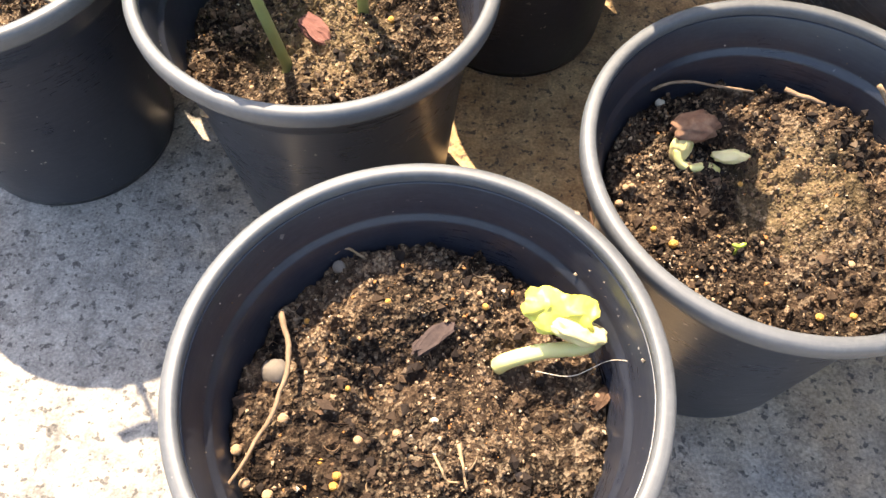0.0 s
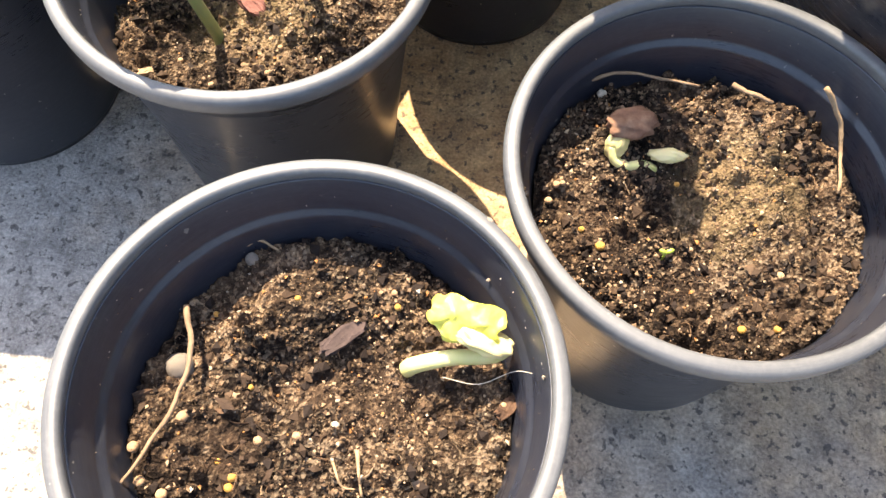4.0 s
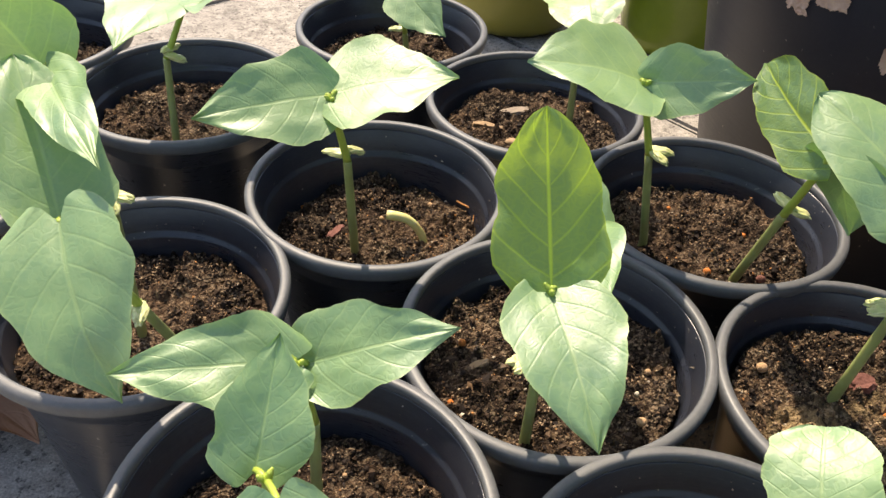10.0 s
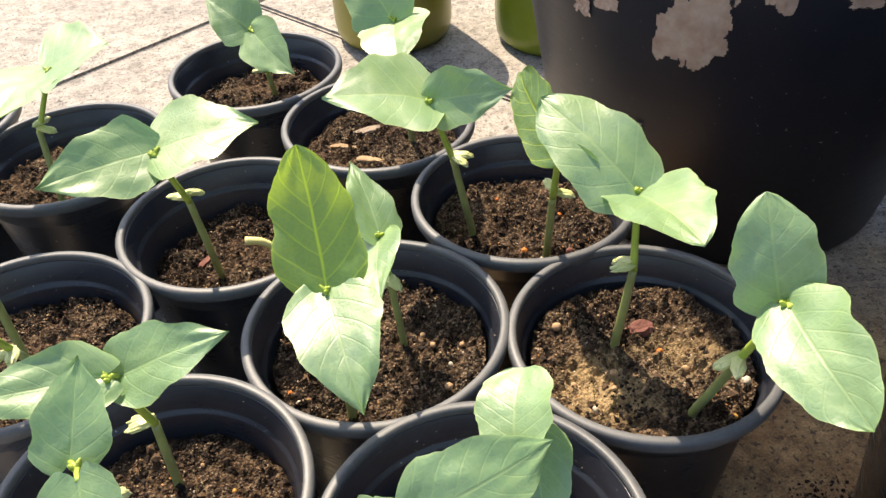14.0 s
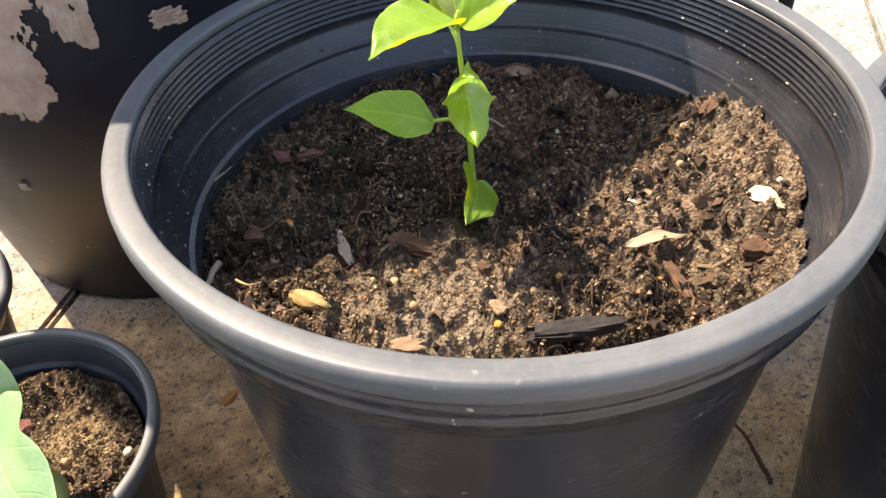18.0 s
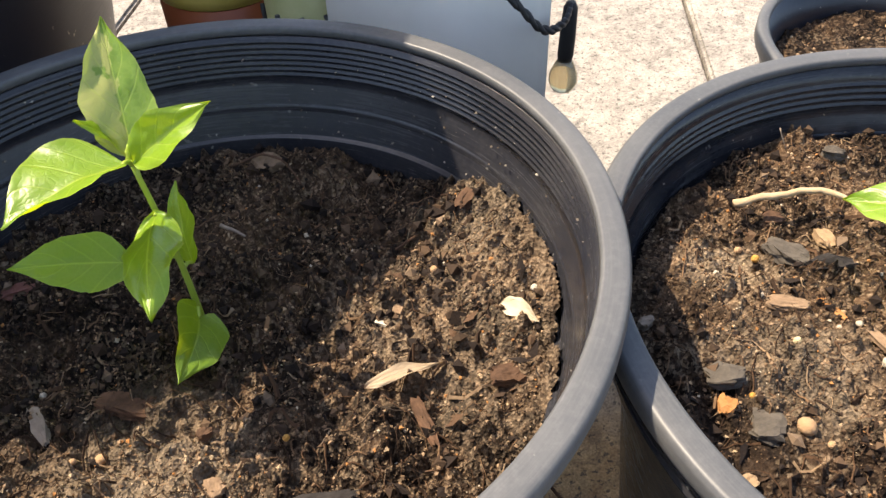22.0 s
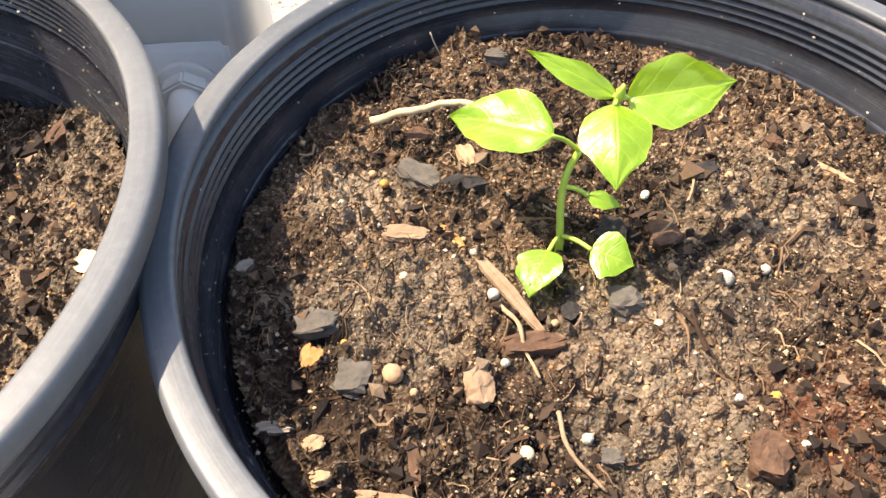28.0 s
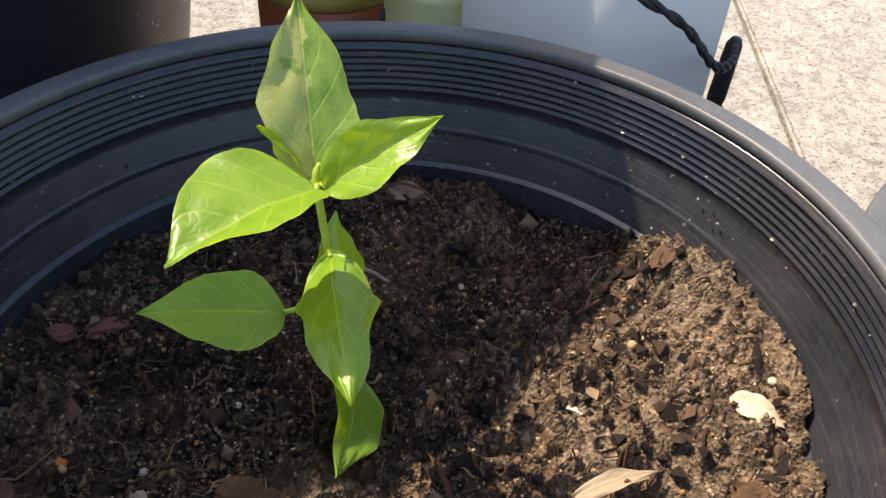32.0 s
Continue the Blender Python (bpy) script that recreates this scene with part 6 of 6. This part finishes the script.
vessel.matrix_basis = pose(0.379, 0.440, 0)
tagged(vessel, "slim pale green vase with dark wavy stripes", "vase")

# white water box with its pipe fitting
M_BOX = plain("greyed_white_plastic", (0.70, 0.67, 0.60), (0.80, 0.77, 0.70), 10, 0.42, 0.12)
M_PIPE = plain("grey_pvc", (0.60, 0.58, 0.53), (0.70, 0.68, 0.62), 30, 0.4, 0.2)


def slabbox(x0, x1, y0, y1, z0, z1, bevel, taper=0.0):
    bm = bmesh.new()
    bmesh.ops.create_cube(bm, size=1)
    for v in bm.verts:
        k = taper if v.co.z < 0 else 0
        v.co = Vector(((x0 + k) if v.co.x < 0 else (x1 - k), (y0 + k) if v.co.y < 0 else (y1 - k), z0 if v.co.z < 0 else z1))
    bmesh.ops.bevel(bm, geom=list(bm.edges), offset=bevel, segments=3, affect="EDGES")
    return bm


box = new("water_box")
part("body", slabbox(0, 0.107, 0, 0.13, 0, 0.36, 0.006), M_BOX, box)
part("lid", slabbox(-0.005, 0.112, -0.005, 0.135, 0.36, 0.378, 0.004), M_BOX, box)
plate = part("mounting_plate", slabbox(0.034, 0.101, -0.006, 0.001, 0.045, 0.1585, 0.003), M_PIPE, box, "raised moulded mounting plate")
hexa = bmesh.new()
bmesh.ops.create_cone(hexa, cap_ends=True, segments=6, radius1=0.0125, radius2=0.0125, depth=0.012, matrix=Matrix.Translation((0.079, -0.012, 0.136)) @ pose(0, 0, 0, 90, 0, 0))
bmesh.ops.bevel(hexa, geom=list(hexa.edges), offset=0.0012, segments=2, affect="EDGES")
part("nut", hexa, M_PIPE, plate, "hexagonal plastic pipe nut", smooth=False)
collar = bmesh.new()
bmesh.ops.create_cone(collar, cap_ends=True, segments=32, radius1=0.0155, radius2=0.0148, depth=0.004, matrix=Matrix.Translation((0.079, -0.008, 0.136)) @ pose(0, 0, 0, 90, 0, 0))
part("collar", collar, M_PIPE, plate)
part("pipe", tube(bend([(0.079, -0.016, 0.136), (0.079, -0.026, 0.134), (0.0785, -0.030, 0.120), (0.078, -0.030, 0.060), (0.078, -0.030, 0.0)], 5), 0.0085, 16), M_PIPE, plate, "grey plastic pipe elbow")
box.matrix_basis = pose(0.3703, 0.4093, 0, 0, 0, -39.06)
tagged(box, "greyish white plastic water box with a pipe fitting", "water box")

# festoon cord and bulb over the box corner
lamp = new("string_light")
M_CORD = plain("black_rubber", (0.012, 0.012, 0.012), (0.03, 0.03, 0.03), 80, 0.6, 0.3)
for k in (0, 1):
    tw = []
    for i, p in enumerate(bend([(0.3969, 0.3740, 0.2584), (0.4265, 0.3466, 0.2408), (0.4407, 0.3349, 0.2233), (0.4581, 0.3384, 0.2192), (0.4740, 0.3496, 0.2190)], 12)):
        a = i * 0.9 + k * math.pi
        tw.append(p + Vector((math.cos(a) * 0.0009, math.cos(a) * 0.0009, math.sin(a) * 0.0011)))
    part("cord", tube(tw, 0.0013, 7), M_CORD, lamp, "twisted black cord")
part("socket", tube([(0.4739, 0.3496, 0.2205), (0.4740, 0.3500, 0.2175), (0.4741, 0.3505, 0.2054), (0.4741, 0.3510, 0.1914), (0.4741, 0.3513, 0.1874)], [0.0022, 0.0036, 0.0040, 0.0042, 0.0036], 16), M_CORD, lamp, "black bulb socket")
glass = Nodes("clear_bulb_glass")
glass.put(glass.b, "Transmission Weight", 0.75)
M_BULB = glass.out((0.88, 0.74, 0.46), 0.15)
part("bulb", tube([(0.4740, 0.3513, 0.1889), (0.4741, 0.3513, 0.1854), (0.4741, 0.3514, 0.1804), (0.4741, 0.3514, 0.1754), (0.4741, 0.3514, 0.1714), (0.4742, 0.3514, 0.1694)], [0.0034, 0.0052, 0.0072, 0.0076, 0.0058, 0.0016], 20), M_BULB, lamp, "small round cream glass bulb")
tagged(lamp, "black twisted string light cord with one hanging bulb", "string light")


# two further pots on the sunny side
def mid_pot(x, y, h, r, label):
    pot = new("nursery_pot")
    part("wall", revolve([(r * 0.68, 0), (r * 0.70, 0.004), (r * 0.90, h - 0.02), (r * 0.95, h - 0.018), (r * 0.96, h - 0.004), (r * 0.93, h - 0.003), (r * 0.87, h - 0.02), (r * 0.66, 0.006), (r * 0.64, 0.002)], 96), M_POT, pot)
    part("rim", revolve([(r * 0.93, h - 0.005), (r * 0.93, h - 0.001), (r * 0.945, h), (r * 0.985, h), (r, h - 0.002), (r, h - 0.008), (r * 0.985, h - 0.009), (r * 0.955, h - 0.008)], 96), M_RIM, pot, "scuffed rolled rim, sun glance painted into its grey")
    part("base", disc(r * 0.66, 0.003, 0.007), M_POT, pot)
    pot.matrix_basis = pose(x, y, 0)
    tagged(pot, label, "plant pot", "large pots")
    soil(x, y, h - 0.022, r * 0.88, M_SOIL_BIG, 0.004, int(x * 100), 0.003, "dry pale brown soil filling the pot")
    grains(x, y, h - 0.022, r * 0.86, 900, 0.0004, 0.0020, int(x * 1000), 0.004, M_GRAIN)


mid_pot(0.623, 0.235, 0.195, 0.089, "black nursery pot with a grey stake in dry soil")
mid_pot(0.677, 0.066, 0.185, 0.090, "black nursery pot standing in the sun beside others")
stake = link("stake", tube([(0.618, 0.229, 0.09), (0.618, 0.229, 0.20), (0.619, 0.230, 0.35)], 0.0095, 16), CHIP["ash"])
tagged(stake, "smooth grey plant stake standing upright in soil", "stake")

flake(0.4419, 0.2496, 0.0260, 0.014, 0.010, 0.003, 20, "brick")

# dry leaves, petals and dirt on the paving
M_DRY = leaf_material("dry_leaf", (0.36, 0.26, 0.175), (0.46, 0.35, 0.25), (0.52, 0.42, 0.31), (0.20, 0.11, 0.05), 0.7, 200, 6.0, 0.4)
M_BROWN = leaf_material("brown_leaf", (0.30, 0.13, 0.06), (0.42, 0.21, 0.11), (0.50, 0.30, 0.18), (0.30, 0.12, 0.04), 0.6, 160, 5.0, 0.5)


M_PALE = leaf_material("pale_dry_leaf", (0.34, 0.235, 0.135), (0.48, 0.36, 0.23), (0.55, 0.44, 0.30), (0.30, 0.19, 0.09), 0.55, 200, 6.0, 0.3)


def fallen(b, t, l, r, mat, label, arch=0.05, cup=0.15, kind="pepper", name="dry_leaf"):
    ob = link(name, blade(b, t, l, r, kind, arch, cup, 0.05, b[0] * 30), mat)
    return tagged(ob, label, name.replace("_", " "))


M_PEEL = leaf_material("pale_peel", (0.52, 0.42, 0.27), (0.66, 0.56, 0.40), (0.60, 0.48, 0.32), (0.40, 0.28, 0.14), 0.6, 200, 5.0, 0.2)
PEEL_Z = surface(0.3249, 0.2172, 0) + 0.0022
fallen((0.3243, 0.2244, PEEL_Z), (0.3277, 0.2099, PEEL_Z + 0.001), (0.3288, 0.2170, PEEL_Z + 0.0025), (0.3225, 0.2156, PEEL_Z), M_PEEL, "curled pale dry peel lying on the compost", 0.10, 0.5, name="dry_peel")
fallen((0.2720, 0.2263, surface(0.2720, 0.2263, 0) + 0.0022), (0.2973, 0.2208, surface(0.2973, 0.2208, 0) + 0.0040), (0.2819, 0.2260, surface(0.2819, 0.2260, 0) + 0.0050), (0.2799, 0.2212, surface(0.2799, 0.2212, 0) + 0.0025), M_PALE, "small pale straw-coloured dry leaf lying on compost", 0.08, 0.25)
fallen((0.1070, 0.2916, 0.004), (0.0782, 0.2107, 0.003), (0.0940, 0.2430, 0.007), (0.0755, 0.2345, 0.005), M_DRY, "long beige dry leaf lying on dirty paving", 0.06, 0.2)
twig([(0.0782, 0.2115, 0.003), (0.0790, 0.2010, 0.004), (0.0815, 0.1882, 0.002)], 0.0009, "bark")
fallen((-0.3929, 0.3579, 0.0124), (-0.3213, 0.3265, 0.0206), (-0.3431, 0.3641, 0.0166), (-0.3639, 0.3090, 0.0234), M_BROWN, "curled orange-brown dry leaf lying on the paving", 0.10, 0.3)
M_PETAL = leaf_material("pink_petal", (0.35, 0.07, 0.09), (0.45, 0.14, 0.13), (0.45, 0.2, 0.15), (0.4, 0.06, 0.08), 0.6, 300)
fallen((0.0808, 0.2174, 0.003), (0.0915, 0.2162, 0.004), (0.0865, 0.2224, 0.006), (0.0865, 0.2124, 0.004), M_PETAL, "faded pink petal lying on the paving", name="petal")
fallen((0.0757, 0.1998, 0.0239), (0.0839, 0.1962, 0.0254), (0.0797, 0.2016, 0.0262), (0.0799, 0.1945, 0.0250), M_PETAL, "small faded pink petal lying on paving", name="petal")
fallen((0.0829, 0.2208, 0.0247), (0.0878, 0.2000, 0.0257), (0.0934, 0.2107, 0.0283), (0.0774, 0.2099, 0.0262), M_DRY, "crumpled pale dry leaf scrap on paving", 0.2, 0.5)
flake(0.1390, 0.3921, 0.0202, 0.010, 0.006, 0.003, 30, "rust")
twig([(0.3633, 0.1968, 0.0288), (0.3720, 0.2257, 0.0287), (0.3735, 0.2614, 0.0273)], 0.0012, "bark")
twig([(0.3541, 0.2391, 0.0288), (0.3733, 0.2516, 0.0293), (0.3836, 0.2461, 0.0270)], 0.0009, "bark")
dirt_x, dirt_y = 0.152, 0.316
seed_of[dirt_x, dirt_y], r_of[dirt_x, dirt_y] = 4, 1.0
grains(dirt_x, dirt_y, 0.0, 0.020, 260, 0.0004, 0.0016, 77, 0.0, M_CRUMB, patchy=False)
